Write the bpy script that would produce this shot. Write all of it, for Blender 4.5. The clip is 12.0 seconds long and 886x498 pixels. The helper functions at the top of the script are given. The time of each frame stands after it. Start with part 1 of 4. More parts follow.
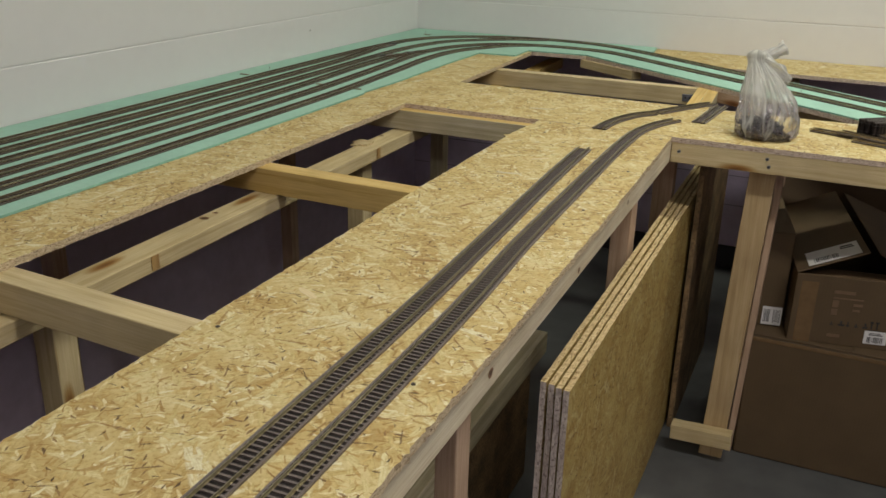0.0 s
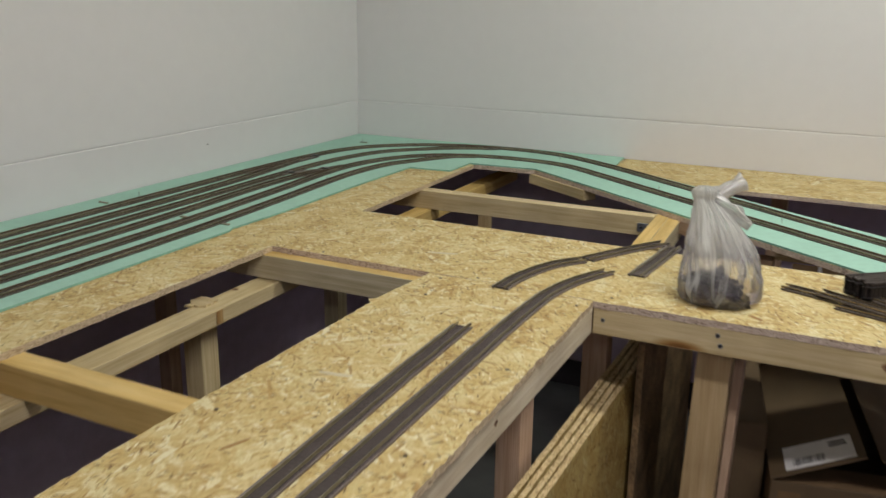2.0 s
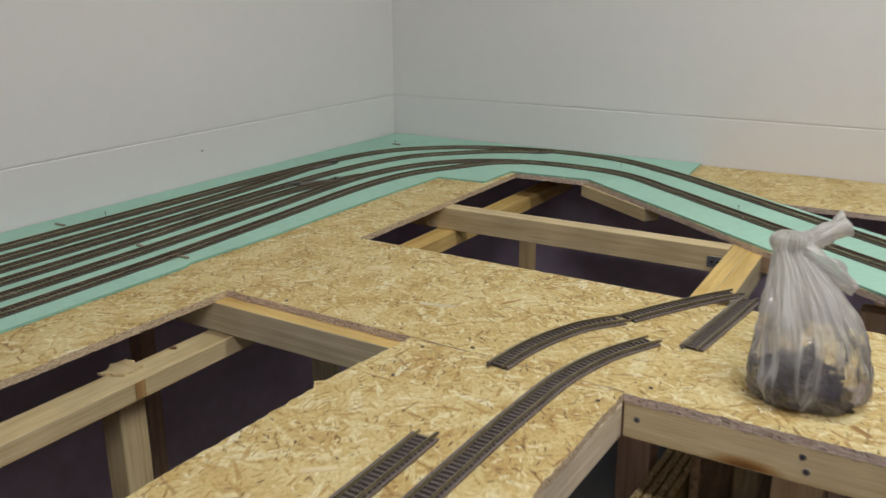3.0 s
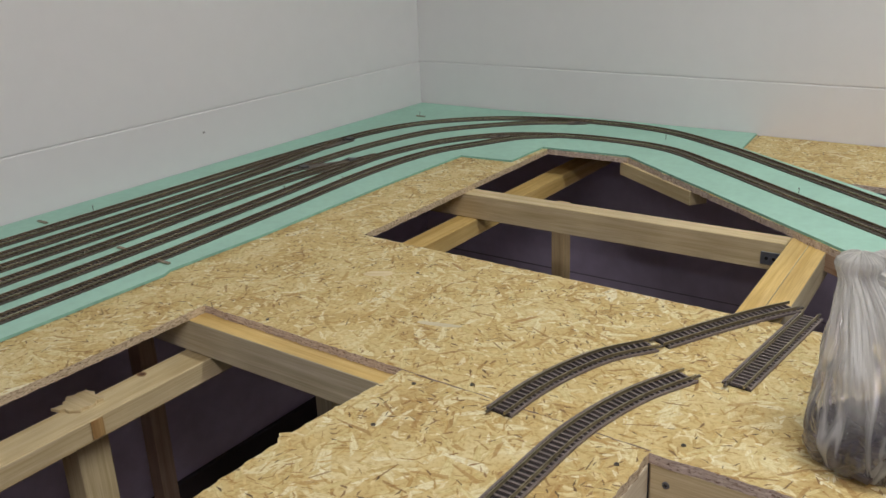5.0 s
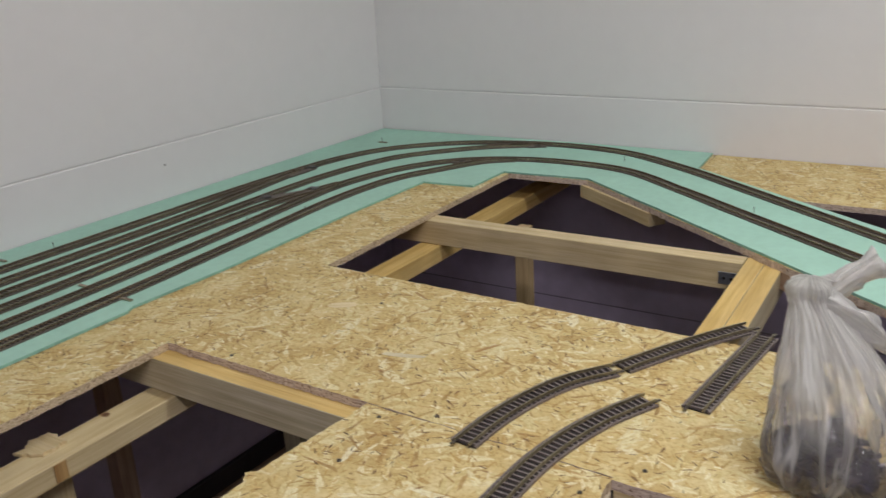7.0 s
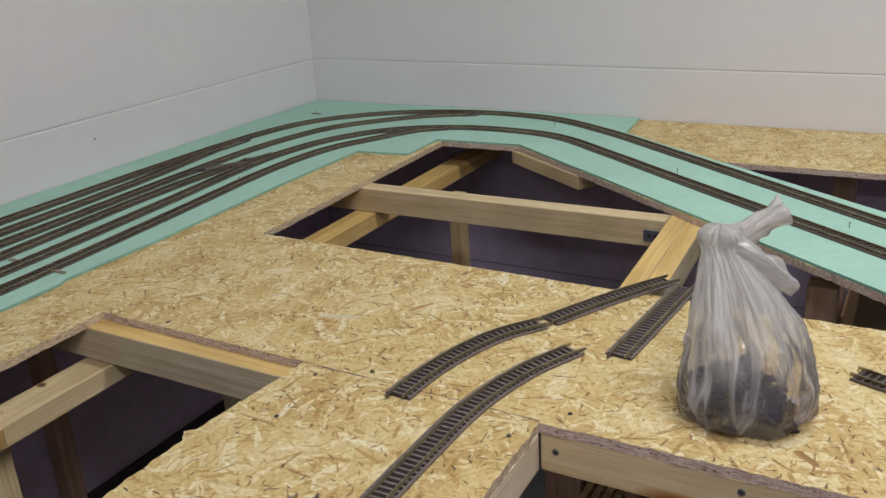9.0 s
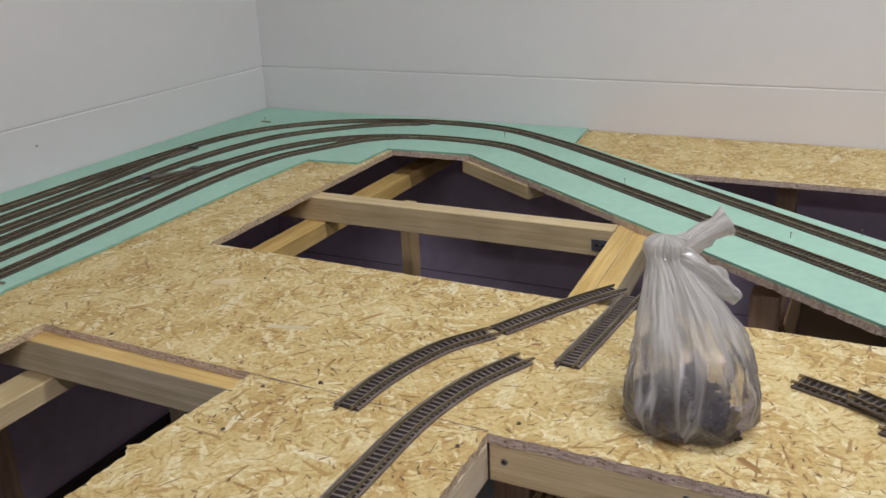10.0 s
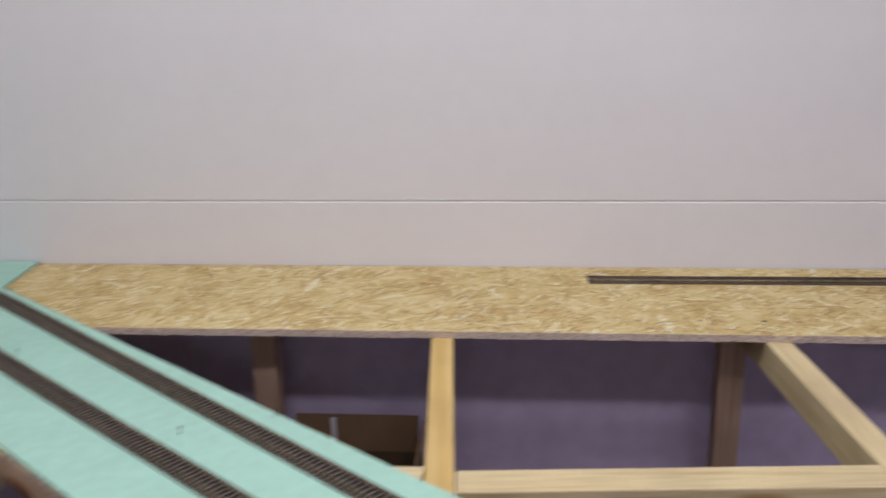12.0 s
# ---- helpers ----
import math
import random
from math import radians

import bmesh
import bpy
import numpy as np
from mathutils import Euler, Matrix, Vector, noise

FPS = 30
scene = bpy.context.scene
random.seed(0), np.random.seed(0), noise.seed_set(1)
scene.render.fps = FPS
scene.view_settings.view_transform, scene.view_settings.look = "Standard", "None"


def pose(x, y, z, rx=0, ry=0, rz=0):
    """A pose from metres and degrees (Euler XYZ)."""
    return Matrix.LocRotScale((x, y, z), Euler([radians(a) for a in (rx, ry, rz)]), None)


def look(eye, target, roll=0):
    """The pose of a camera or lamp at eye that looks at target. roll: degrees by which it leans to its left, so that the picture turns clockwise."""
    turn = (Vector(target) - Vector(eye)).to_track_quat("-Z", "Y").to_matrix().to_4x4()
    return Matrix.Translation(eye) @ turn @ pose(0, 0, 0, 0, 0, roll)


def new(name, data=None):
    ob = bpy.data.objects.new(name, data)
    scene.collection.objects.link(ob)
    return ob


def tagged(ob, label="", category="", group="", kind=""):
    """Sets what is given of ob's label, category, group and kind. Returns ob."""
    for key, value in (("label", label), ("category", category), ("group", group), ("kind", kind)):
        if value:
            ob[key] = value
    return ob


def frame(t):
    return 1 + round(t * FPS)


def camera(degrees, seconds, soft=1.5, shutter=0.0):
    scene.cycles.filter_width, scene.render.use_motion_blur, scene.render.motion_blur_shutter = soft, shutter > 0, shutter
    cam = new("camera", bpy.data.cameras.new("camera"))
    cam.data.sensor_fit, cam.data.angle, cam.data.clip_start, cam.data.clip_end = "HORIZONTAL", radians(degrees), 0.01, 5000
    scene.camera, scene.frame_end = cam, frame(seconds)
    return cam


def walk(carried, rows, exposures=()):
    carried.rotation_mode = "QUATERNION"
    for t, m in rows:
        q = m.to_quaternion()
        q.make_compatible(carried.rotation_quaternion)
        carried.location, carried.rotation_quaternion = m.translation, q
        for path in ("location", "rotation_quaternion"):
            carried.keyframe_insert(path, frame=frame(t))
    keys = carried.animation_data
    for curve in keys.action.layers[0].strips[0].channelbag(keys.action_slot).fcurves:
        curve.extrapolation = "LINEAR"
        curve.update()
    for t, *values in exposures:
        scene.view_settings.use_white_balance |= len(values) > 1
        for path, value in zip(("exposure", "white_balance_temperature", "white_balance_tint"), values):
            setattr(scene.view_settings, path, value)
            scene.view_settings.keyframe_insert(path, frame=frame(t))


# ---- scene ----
cam = camera(53.2, 12.0, shutter=0.42)
PATH = [
    (0, (0.295, -1.834, 1.428), (-0.461, -0.126, 0.712), 1.4),
    (0.5, (0.293, -1.824, 1.432), (-0.406, -0.081, 0.744), 1.8),
    (1, (0.306, -1.761, 1.447), (-0.309, 0.026, 0.793), 0.8),
    (1.5, (0.332, -1.586, 1.449), (-0.266, 0.236, 0.881), 0.2),
    (2, (0.356, -1.277, 1.455), (-0.486, 0.452, 0.905), 0.7),
    (2.5, (0.348, -1.045, 1.443), (-0.567, 0.641, 0.877), -0.5),
    (3, (0.304, -0.86, 1.441), (-0.717, 0.757, 0.857), -0.5),
    (3.2, (0.3, -0.784, 1.463), (-0.759, 0.792, 0.835), -1.5),
    (4.8, (0.255, -0.652, 1.454), (-0.855, 0.858, 0.754), -2.1),
    (5, (0.258, -0.66, 1.454), (-0.852, 0.857, 0.772), -2.5),
    (5.5, (0.263, -0.667, 1.46), (-0.871, 0.837, 0.788), -2.9),
    (6, (0.261, -0.663, 1.464), (-0.879, 0.839, 0.797), -3.4),
    (6.5, (0.257, -0.656, 1.471), (-0.87, 0.865, 0.826), -3.6),
    (7, (0.268, -0.659, 1.472), (-0.789, 0.911, 0.825), -3.3),
    (7.5, (0.291, -0.673, 1.458), (-0.664, 0.946, 0.775), -2.3),
    (7.7, (0.3, -0.683, 1.455), (-0.639, 0.939, 0.757), -2.7),
    (9.3, (0.294, -0.68, 1.464), (-0.637, 0.943, 0.758), -3.7),
    (9.5, (0.295, -0.685, 1.461), (-0.567, 0.981, 0.767), -3.2),
    (10, (0.297, -0.678, 1.465), (-0.546, 0.998, 0.772), -2.3),
    (10.5, (0.316, -0.626, 1.464), (-0.426, 1.101, 0.779), -1.4),
    (11, (0.36, -0.538, 1.464), (-0.234, 1.239, 0.762), -0.9),
    (11.5, (0.435, -0.377, 1.473), (0.046, 1.494, 0.885), -0.6),
    (12, (0.578, -0.196, 1.480), (0.406, 1.710, 0.900), -1.2),
]
walk(cam, [(t, look(eye, target, roll)) for t, eye, target, roll in PATH],
     [(0.0, -0.07, 7150, -3), (1.0, -0.10, 7000, -2), (2.0, -0.09, 6800, 1), (5.0, -0.10, 6550, 6), (10.0, -0.10, 6400, 9), (11.5, -0.05, 6300, 12), (12.0, -0.08, 6200, 14)])
# ---- world, lamps, exposure ----
world = bpy.data.worlds.new("world")
scene.world = world
world.use_nodes = True
world.node_tree.nodes["Background"].inputs[0].default_value = (0.55, 0.6, 0.7, 1)
world.node_tree.nodes["Background"].inputs[1].default_value = 0.05


def area_lamp(x, y, z, sx, sy, watts, colour):
    d = bpy.data.lights.new("tube_lamp", "AREA")
    d.shape, d.size, d.size_y, d.energy, d.color = "RECTANGLE", sx, sy, watts, colour
    ob = new("tube_lamp", d)
    ob.matrix_basis = pose(x, y, z)
    return ob


LAMPS = [(0.50, 0.42, 1.25, 0.16, 17.0), (0.98, -1.05, 1.25, 0.16, 21.5), (0.80, -3.10, 1.25, 0.16, 12.0)]
TINTS = [(0.99, 0.975, 0.965), (1.0, 0.93, 1.02), (1.0, 0.95, 1.0)]
for (lx, ly, lsx, lsy, lw), tint in zip(LAMPS, TINTS):
    area_lamp(lx, ly, 2.645, lsx, lsy, lw, tint)


# ---- materials ----
def mat(name):
    m = bpy.data.materials.new(name)
    m.use_nodes = True
    return m, m.node_tree.nodes, m.node_tree.links, m.node_tree.nodes["Principled BSDF"]


def node(nodes, kind, **kw):
    n = nodes.new(kind)
    for k, v in kw.items():
        if k == "op":
            n.operation = v
        elif k == "dim":
            n.noise_dimensions = v
        elif k == "vdim":
            n.voronoi_dimensions = v
        elif k == "feature":
            n.feature = v
        elif k == "blend":
            n.data_type, n.blend_type = "RGBA", v
    return n


def ramp(nodes, stops, interp="LINEAR"):
    r = nodes.new("ShaderNodeValToRGB")
    r.color_ramp.interpolation = interp
    e = r.color_ramp.elements
    while len(e) < len(stops):
        e.new(0.5)
    for i, (p, c) in enumerate(stops):
        e[i].position = p
        e[i].color = (*c, 1) if len(c) == 3 else c
    return r


def uv_vector(nodes, links, seed=True):
    """The surface's own metres, shifted for each object."""
    tc = nodes.new("ShaderNodeTexCoord")
    if not seed:
        return tc.outputs["UV"]
    info = nodes.new("ShaderNodeObjectInfo")
    mul = node(nodes, "ShaderNodeMath", op="MULTIPLY")
    mul.inputs[1].default_value = 7.3
    links.new(info.outputs["Random"], mul.inputs[0])
    add = node(nodes, "ShaderNodeVectorMath", op="ADD")
    links.new(tc.outputs["UV"], add.inputs[0])
    links.new(mul.outputs[0], add.inputs[1])
    return add.outputs[0]


def mapped(nodes, links, vec, scale, angle=0.0, shift=(0, 0, 0)):
    rot = nodes.new("ShaderNodeVectorRotate")
    rot.inputs["Angle"].default_value = radians(angle)
    links.new(vec, rot.inputs["Vector"])
    mp = nodes.new("ShaderNodeMapping")
    mp.inputs["Location"].default_value = shift
    mp.inputs["Scale"].default_value = scale
    links.new(rot.outputs[0], mp.inputs["Vector"])
    return mp.outputs[0]


def mix_colour(nodes, links, fac, a, b, blend="MIX"):
    mx = node(nodes, "ShaderNodeMix", blend=blend)
    if isinstance(fac, float):
        mx.inputs[0].default_value = fac
    else:
        links.new(fac, mx.inputs[0])
    for sock, val in ((mx.inputs[6], a), (mx.inputs[7], b)):
        if isinstance(val, tuple):
            sock.default_value = (*val, 1)
        else:
            links.new(val, sock)
    return mx.outputs[2]


def bump_to(nodes, links, bsdf, height, strength, dist):
    b = nodes.new("ShaderNodeBump")
    b.inputs["Strength"].default_value, b.inputs["Distance"].default_value = strength, dist
    links.new(height, b.inputs["Height"])
    links.new(b.outputs[0], bsdf.inputs["Normal"])


def warped(nodes, links, vec, scale, amount, detail=3):
    """The same place, pushed about a little, so that outlines turn ragged."""
    n = node(nodes, "ShaderNodeTexNoise", dim="2D")
    n.inputs["Scale"].default_value, n.inputs["Detail"].default_value, n.inputs["Roughness"].default_value = scale, detail, 0.6
    links.new(vec, n.inputs["Vector"])
    sc = node(nodes, "ShaderNodeVectorMath", op="MULTIPLY_ADD")
    links.new(n.outputs["Color"], sc.inputs[0])
    sc.inputs[1].default_value = (amount, amount, 0)
    links.new(vec, sc.inputs[2])
    return sc.outputs[0]


def math_node(nodes, links, op, a, b=None):
    n = node(nodes, "ShaderNodeMath", op=op)
    for sock, val in zip(n.inputs, (a, b)):
        if val is None:
            continue
        if isinstance(val, (int, float)):
            sock.default_value = val
        else:
            links.new(val, sock)
    return n.outputs[0]


def shards(nodes, links, vec, patch, under, cell, length, width, cut, tones, most, shift, grain, cluster):
    """One layer of flakes, each lying at its own angle in a cell of its own, over the colour below."""
    # the place of a layer hangs on the layer below by a hair, which keeps the layers in order
    at = node(nodes, "ShaderNodeVectorMath", op="MULTIPLY_ADD")
    links.new(under, at.inputs[0])
    at.inputs[1].default_value = (1e-5, 1e-5, 0)
    links.new(vec, at.inputs[2])
    off = node(nodes, "ShaderNodeVectorMath", op="ADD")
    links.new(at.outputs[0], off.inputs[0])
    off.inputs[1].default_value = (shift * 0.37, shift * 0.23, 0)
    p = off.outputs[0]
    vor = node(nodes, "ShaderNodeTexVoronoi", vdim="2D")
    vor.inputs["Scale"].default_value = 1 / cell
    links.new(p, vor.inputs["Vector"])
    sep = nodes.new("ShaderNodeSeparateColor")
    links.new(vor.outputs["Color"], sep.inputs[0])
    d = node(nodes, "ShaderNodeVectorMath", op="SUBTRACT")
    links.new(p, d.inputs[0])
    links.new(vor.outputs["Position"], d.inputs[1])
    rot = nodes.new("ShaderNodeVectorRotate")
    links.new(d.outputs[0], rot.inputs["Vector"])
    links.new(math_node(nodes, links, "MULTIPLY", sep.outputs[2], 6.283), rot.inputs["Angle"])
    xyz = nodes.new("ShaderNodeSeparateXYZ")
    links.new(rot.outputs[0], xyz.inputs[0])
    # ends cut on the slant; length, width and taper different from flake to flake
    lx = math_node(nodes, links, "MULTIPLY", math_node(nodes, links, "ABSOLUTE", math_node(nodes, links, "ADD", xyz.outputs[0], math_node(nodes, links, "MULTIPLY", xyz.outputs[1], 1.6))), 2 / length)
    lx = math_node(nodes, links, "MULTIPLY", lx, math_node(nodes, links, "ADD", sep.outputs[2], 0.8))
    wide = math_node(nodes, links, "MULTIPLY_ADD", sep.outputs[1], 0.9)
    wide.node.inputs[2].default_value = 0.45
    taper = math_node(nodes, links, "MULTIPLY_ADD", xyz.outputs[0], 0.9 / length)
    taper.node.inputs[2].default_value = 0.9
    wide = math_node(nodes, links, "MULTIPLY", wide, math_node(nodes, links, "MAXIMUM", taper, 0.15))
    ly = math_node(nodes, links, "DIVIDE", math_node(nodes, links, "MULTIPLY", math_node(nodes, links, "ABSOLUTE", xyz.outputs[1]), 2 / width), wide)
    m = math_node(nodes, links, "MAXIMUM", lx, ly)
    edge = ramp(nodes, [(0.86, (most, most, most)), (1.0, (0, 0, 0))])
    links.new(m, edge.inputs[0])
    level = math_node(nodes, links, "MULTIPLY_ADD", patch, -cluster)
    level.node.inputs[2].default_value = cut + cluster * 0.5
    mask = math_node(nodes, links, "MULTIPLY", edge.outputs[0], math_node(nodes, links, "GREATER_THAN", sep.outputs[0], level))
    tone = ramp(nodes, tones)
    links.new(sep.outputs[1], tone.inputs[0])
    c = tone.outputs[0]
    if grain:
        gr = node(nodes, "ShaderNodeTexNoise", dim="2D")
        gr.inputs["Scale"].default_value, gr.inputs["Detail"].default_value = 1.0, 2
        links.new(mapped(nodes, links, rot.outputs[0], (45, 900, 1), 0, (shift, 0, 0)), gr.inputs["Vector"])
        gm = ramp(nodes, [(0.34, (0.86, 0.80, 0.70)), (0.56, (1.0, 1.0, 1.0))])
        links.new(gr.outputs[0], gm.inputs[0])
        c = mix_colour(nodes, links, 1.0, c, gm.outputs[0], "MULTIPLY")
        rim_shade = ramp(nodes, [(0.70, (1, 1, 1)), (0.97, (0.66, 0.55, 0.42))])
        links.new(ly, rim_shade.inputs[0])
        c = mix_colour(nodes, links, 0.6, c, rim_shade.outputs[0], "MULTIPLY")
    return mix_colour(nodes, links, mask, under, c)


def osb_material(name, tint=(1, 1, 1)):
    """Pressed strands: a tan bed of small strands, broad pale flakes over it, brown and dark slivers in clusters."""
    m, nodes, links, bsdf = mat(name)
    flat = uv_vector(nodes, links)
    vec = warped(nodes, links, flat, 260, 0.0016, 2)
    big = node(nodes, "ShaderNodeTexNoise", dim="2D")
    big.inputs["Scale"].default_value, big.inputs["Detail"].default_value = 13, 4
    links.new(flat, big.inputs["Vector"])
    base = ramp(nodes, [(0.3, (0.52, 0.36, 0.15)), (0.5, (0.64, 0.485, 0.225)), (0.7, (0.73, 0.60, 0.33))])
    links.new(big.outputs[0], base.inputs[0])
    patch = big.outputs[0]
    bed = [(0.0, (0.50, 0.345, 0.135)), (0.2, (0.625, 0.475, 0.21)), (0.5, (0.705, 0.585, 0.30)), (0.8, (0.775, 0.665, 0.385)), (1.0, (0.83, 0.75, 0.50))]
    pale = [(0.0, (0.67, 0.54, 0.26)), (0.5, (0.74, 0.635, 0.35)), (0.85, (0.80, 0.71, 0.45)), (1.0, (0.86, 0.80, 0.60))]
    mixed = [(0.0, (0.36, 0.205, 0.07)), (0.2, (0.53, 0.345, 0.125)), (0.45, (0.66, 0.48, 0.205)), (0.7, (0.75, 0.61, 0.32)), (1.0, (0.87, 0.80, 0.58))]
    brown = [(0.0, (0.27, 0.145, 0.05)), (0.5, (0.43, 0.26, 0.095)), (1.0, (0.57, 0.38, 0.15))]
    dark = [(0.0, (0.06, 0.038, 0.023)), (0.6, (0.17, 0.095, 0.043)), (1.0, (0.33, 0.19, 0.08))]
    c = base.outputs[0]
    layers = [(0.020, 0.026, 0.0060, 0.20, mixed, 0.9, True, 0.6), (0.030, 0.042, 0.0100, 0.15, bed, 0.95, True, 0.0), (0.055, 0.070, 0.0140, 0.45, pale, 0.95, True, 0.0), (0.024, 0.032, 0.0065, 0.35, bed, 0.95, True, 0.0),
              (0.014, 0.019, 0.0036, 0.40, mixed, 0.9, True, -0.8), (0.042, 0.056, 0.0075, 0.60, pale, 0.95, True, 0.0), (0.012, 0.014, 0.0026, 0.50, mixed, 0.9, False, -0.8), (0.034, 0.044, 0.0052, 0.68, brown, 0.8, True, -0.5),
              (0.011, 0.0110, 0.0021, 0.66, brown, 0.85, False, -1.2), (0.036, 0.026, 0.0018, 0.80, dark, 0.85, False, -0.7), (0.0125, 0.0098, 0.0021, 0.76, dark, 0.9, False, -1.3), (0.014, 0.0080, 0.0036, 0.89, dark, 0.95, False, -0.6)]
    for k, (cell, length, width, cut, tones, most, grain, cluster) in enumerate(layers):
        c = shards(nodes, links, vec, patch, c, cell, length, width, cut, tones, most, k + 1, grain, cluster)
    fuzz = node(nodes, "ShaderNodeTexNoise", dim="2D")
    fuzz.inputs["Scale"].default_value, fuzz.inputs["Detail"].default_value, fuzz.inputs["Roughness"].default_value = 190, 4, 0.65
    links.new(flat, fuzz.inputs["Vector"])
    fz = ramp(nodes, [(0.33, (0.80, 0.72, 0.60)), (0.48, (0.96, 0.945, 0.91)), (0.66, (1.02, 1.02, 1.02))])
    links.new(fuzz.outputs[0], fz.inputs[0])
    c = mix_colour(nodes, links, 1.0, c, fz.outputs[0], "MULTIPLY")
    c = mix_colour(nodes, links, 1.0, c, tint, "MULTIPLY")
    links.new(c, bsdf.inputs["Base Color"])
    bsdf.inputs["Roughness"].default_value = 0.6
    bsdf.inputs["Specular IOR Level"].default_value = 0.3
    bw = nodes.new("ShaderNodeRGBToBW")
    links.new(c, bw.inputs[0])
    bump_to(nodes, links, bsdf, bw.outputs[0], 0.3, 0.0012)
    return m


def edge_material(name, stops):
    """The sawn edge of a pressed-strand sheet: short layered fibres with dark pits between them."""
    m, nodes, links, bsdf = mat(name)
    vec = uv_vector(nodes, links)
    n1 = node(nodes, "ShaderNodeTexNoise", dim="2D")
    n1.inputs["Scale"].default_value, n1.inputs["Detail"].default_value, n1.inputs["Roughness"].default_value = 1.0, 4, 0.7
    links.new(mapped(nodes, links, vec, (55, 420, 1)), n1.inputs["Vector"])
    tone = ramp(nodes, stops)
    links.new(n1.outputs[0], tone.inputs[0])
    n2 = node(nodes, "ShaderNodeTexNoise", dim="2D")
    n2.inputs["Scale"].default_value, n2.inputs["Detail"].default_value, n2.inputs["Roughness"].default_value = 1.0, 3, 0.7
    links.new(mapped(nodes, links, vec, (170, 330, 1), 0, (3, 5, 0)), n2.inputs["Vector"])
    pit = ramp(nodes, [(0.31, (0.36, 0.29, 0.26)), (0.42, (0.90, 0.88, 0.86)), (0.6, (1, 1, 1))])
    links.new(n2.outputs[0], pit.inputs[0])
    c = mix_colour(nodes, links, 1.0, tone.outputs[0], pit.outputs[0], "MULTIPLY")
    links.new(c, bsdf.inputs["Base Color"])
    bsdf.inputs["Roughness"].default_value = 0.8
    bsdf.inputs["Specular IOR Level"].default_value = 0.2
    bump_to(nodes, links, bsdf, n2.outputs[0], 0.5, 0.0015)
    return m


def wood_material(name, stops, knots=True):
    """Sawn softwood: grain along the length, year lines, a knot here and there."""
    m, nodes, links, bsdf = mat(name)
    vec = uv_vector(nodes, links)
    n1 = node(nodes, "ShaderNodeTexNoise", dim="2D")
    n1.inputs["Scale"].default_value, n1.inputs["Detail"].default_value, n1.inputs["Distortion"].default_value = 1.0, 4, 0.6
    links.new(mapped(nodes, links, vec, (3.0, 90, 1)), n1.inputs["Vector"])
    n2 = node(nodes, "ShaderNodeTexNoise", dim="2D")
    n2.inputs["Scale"].default_value, n2.inputs["Detail"].default_value = 1.0, 5
    links.new(mapped(nodes, links, vec, (14, 700, 1)), n2.inputs["Vector"])
    r1 = ramp(nodes, stops)
    links.new(n1.outputs[0], r1.inputs[0])
    r2 = ramp(nodes, [(0.35, (0.86, 0.83, 0.78)), (0.62, (1, 1, 1))])
    links.new(n2.outputs[0], r2.inputs[0])
    c = mix_colour(nodes, links, 1.0, r1.outputs[0], r2.outputs[0], "MULTIPLY")
    blot = node(nodes, "ShaderNodeTexNoise", dim="2D")
    blot.inputs["Scale"].default_value, blot.inputs["Detail"].default_value = 9, 2
    links.new(vec, blot.inputs["Vector"])
    r3 = ramp(nodes, [(0.35, (0.88, 0.86, 0.84)), (0.65, (1.03, 1.02, 1.0))])
    links.new(blot.outputs[0], r3.inputs[0])
    c = mix_colour(nodes, links, 1.0, c, r3.outputs[0], "MULTIPLY")
    if knots:
        vor = node(nodes, "ShaderNodeTexVoronoi", vdim="2D")
        vor.inputs["Scale"].default_value = 1.0
        links.new(mapped(nodes, links, vec, (1.7, 6, 1)), vor.inputs["Vector"])
        k = ramp(nodes, [(0.0, (0.30, 0.17, 0.09)), (0.025, (0.42, 0.25, 0.13)), (0.045, (0.66, 0.50, 0.33)), (0.075, (1, 1, 1))])
        links.new(vor.outputs["Distance"], k.inputs[0])
        c = mix_colour(nodes, links, 1.0, c, k.outputs[0], "MULTIPLY")
    links.new(c, bsdf.inputs["Base Color"])
    bsdf.inputs["Roughness"].default_value = 0.6
    bsdf.inputs["Specular IOR Level"].default_value = 0.3
    bump_to(nodes, links, bsdf, n2.outputs[0], 0.25, 0.0008)
    return m


def plain(name, colour, rough=0.5, metal=0.0, vary=0.12, scale=30.0, bump=0.0, spec=0.5):
    """A plain surface with blotches and fine grain of its own."""
    m, nodes, links, bsdf = mat(name)
    vec = uv_vector(nodes, links)
    n1 = node(nodes, "ShaderNodeTexNoise", dim="2D")
    n1.inputs["Scale"].default_value, n1.inputs["Detail"].default_value = scale, 6
    links.new(vec, n1.inputs["Vector"])
    n2 = node(nodes, "ShaderNodeTexNoise", dim="2D")
    n2.inputs["Scale"].default_value, n2.inputs["Detail"].default_value = scale * 0.12, 2
    links.new(vec, n2.inputs["Vector"])
    lo, hi = 1 - vary, 1 + vary
    r1 = ramp(nodes, [(0.3, (lo, lo, lo)), (0.7, (hi, hi, hi))])
    links.new(n1.outputs[0], r1.inputs[0])
    r2 = ramp(nodes, [(0.3, (lo, lo, lo)), (0.7, (hi, hi, hi))])
    links.new(n2.outputs[0], r2.inputs[0])
    c = mix_colour(nodes, links, 1.0, tuple(colour), r1.outputs[0], "MULTIPLY")
    c = mix_colour(nodes, links, 1.0, c, r2.outputs[0], "MULTIPLY")
    links.new(c, bsdf.inputs["Base Color"])
    bsdf.inputs["Roughness"].default_value, bsdf.inputs["Metallic"].default_value = rough, metal
    bsdf.inputs["Specular IOR Level"].default_value = spec
    if bump:
        bump_to(nodes, links, bsdf, n1.outputs[0], bump, 0.002)
    return m


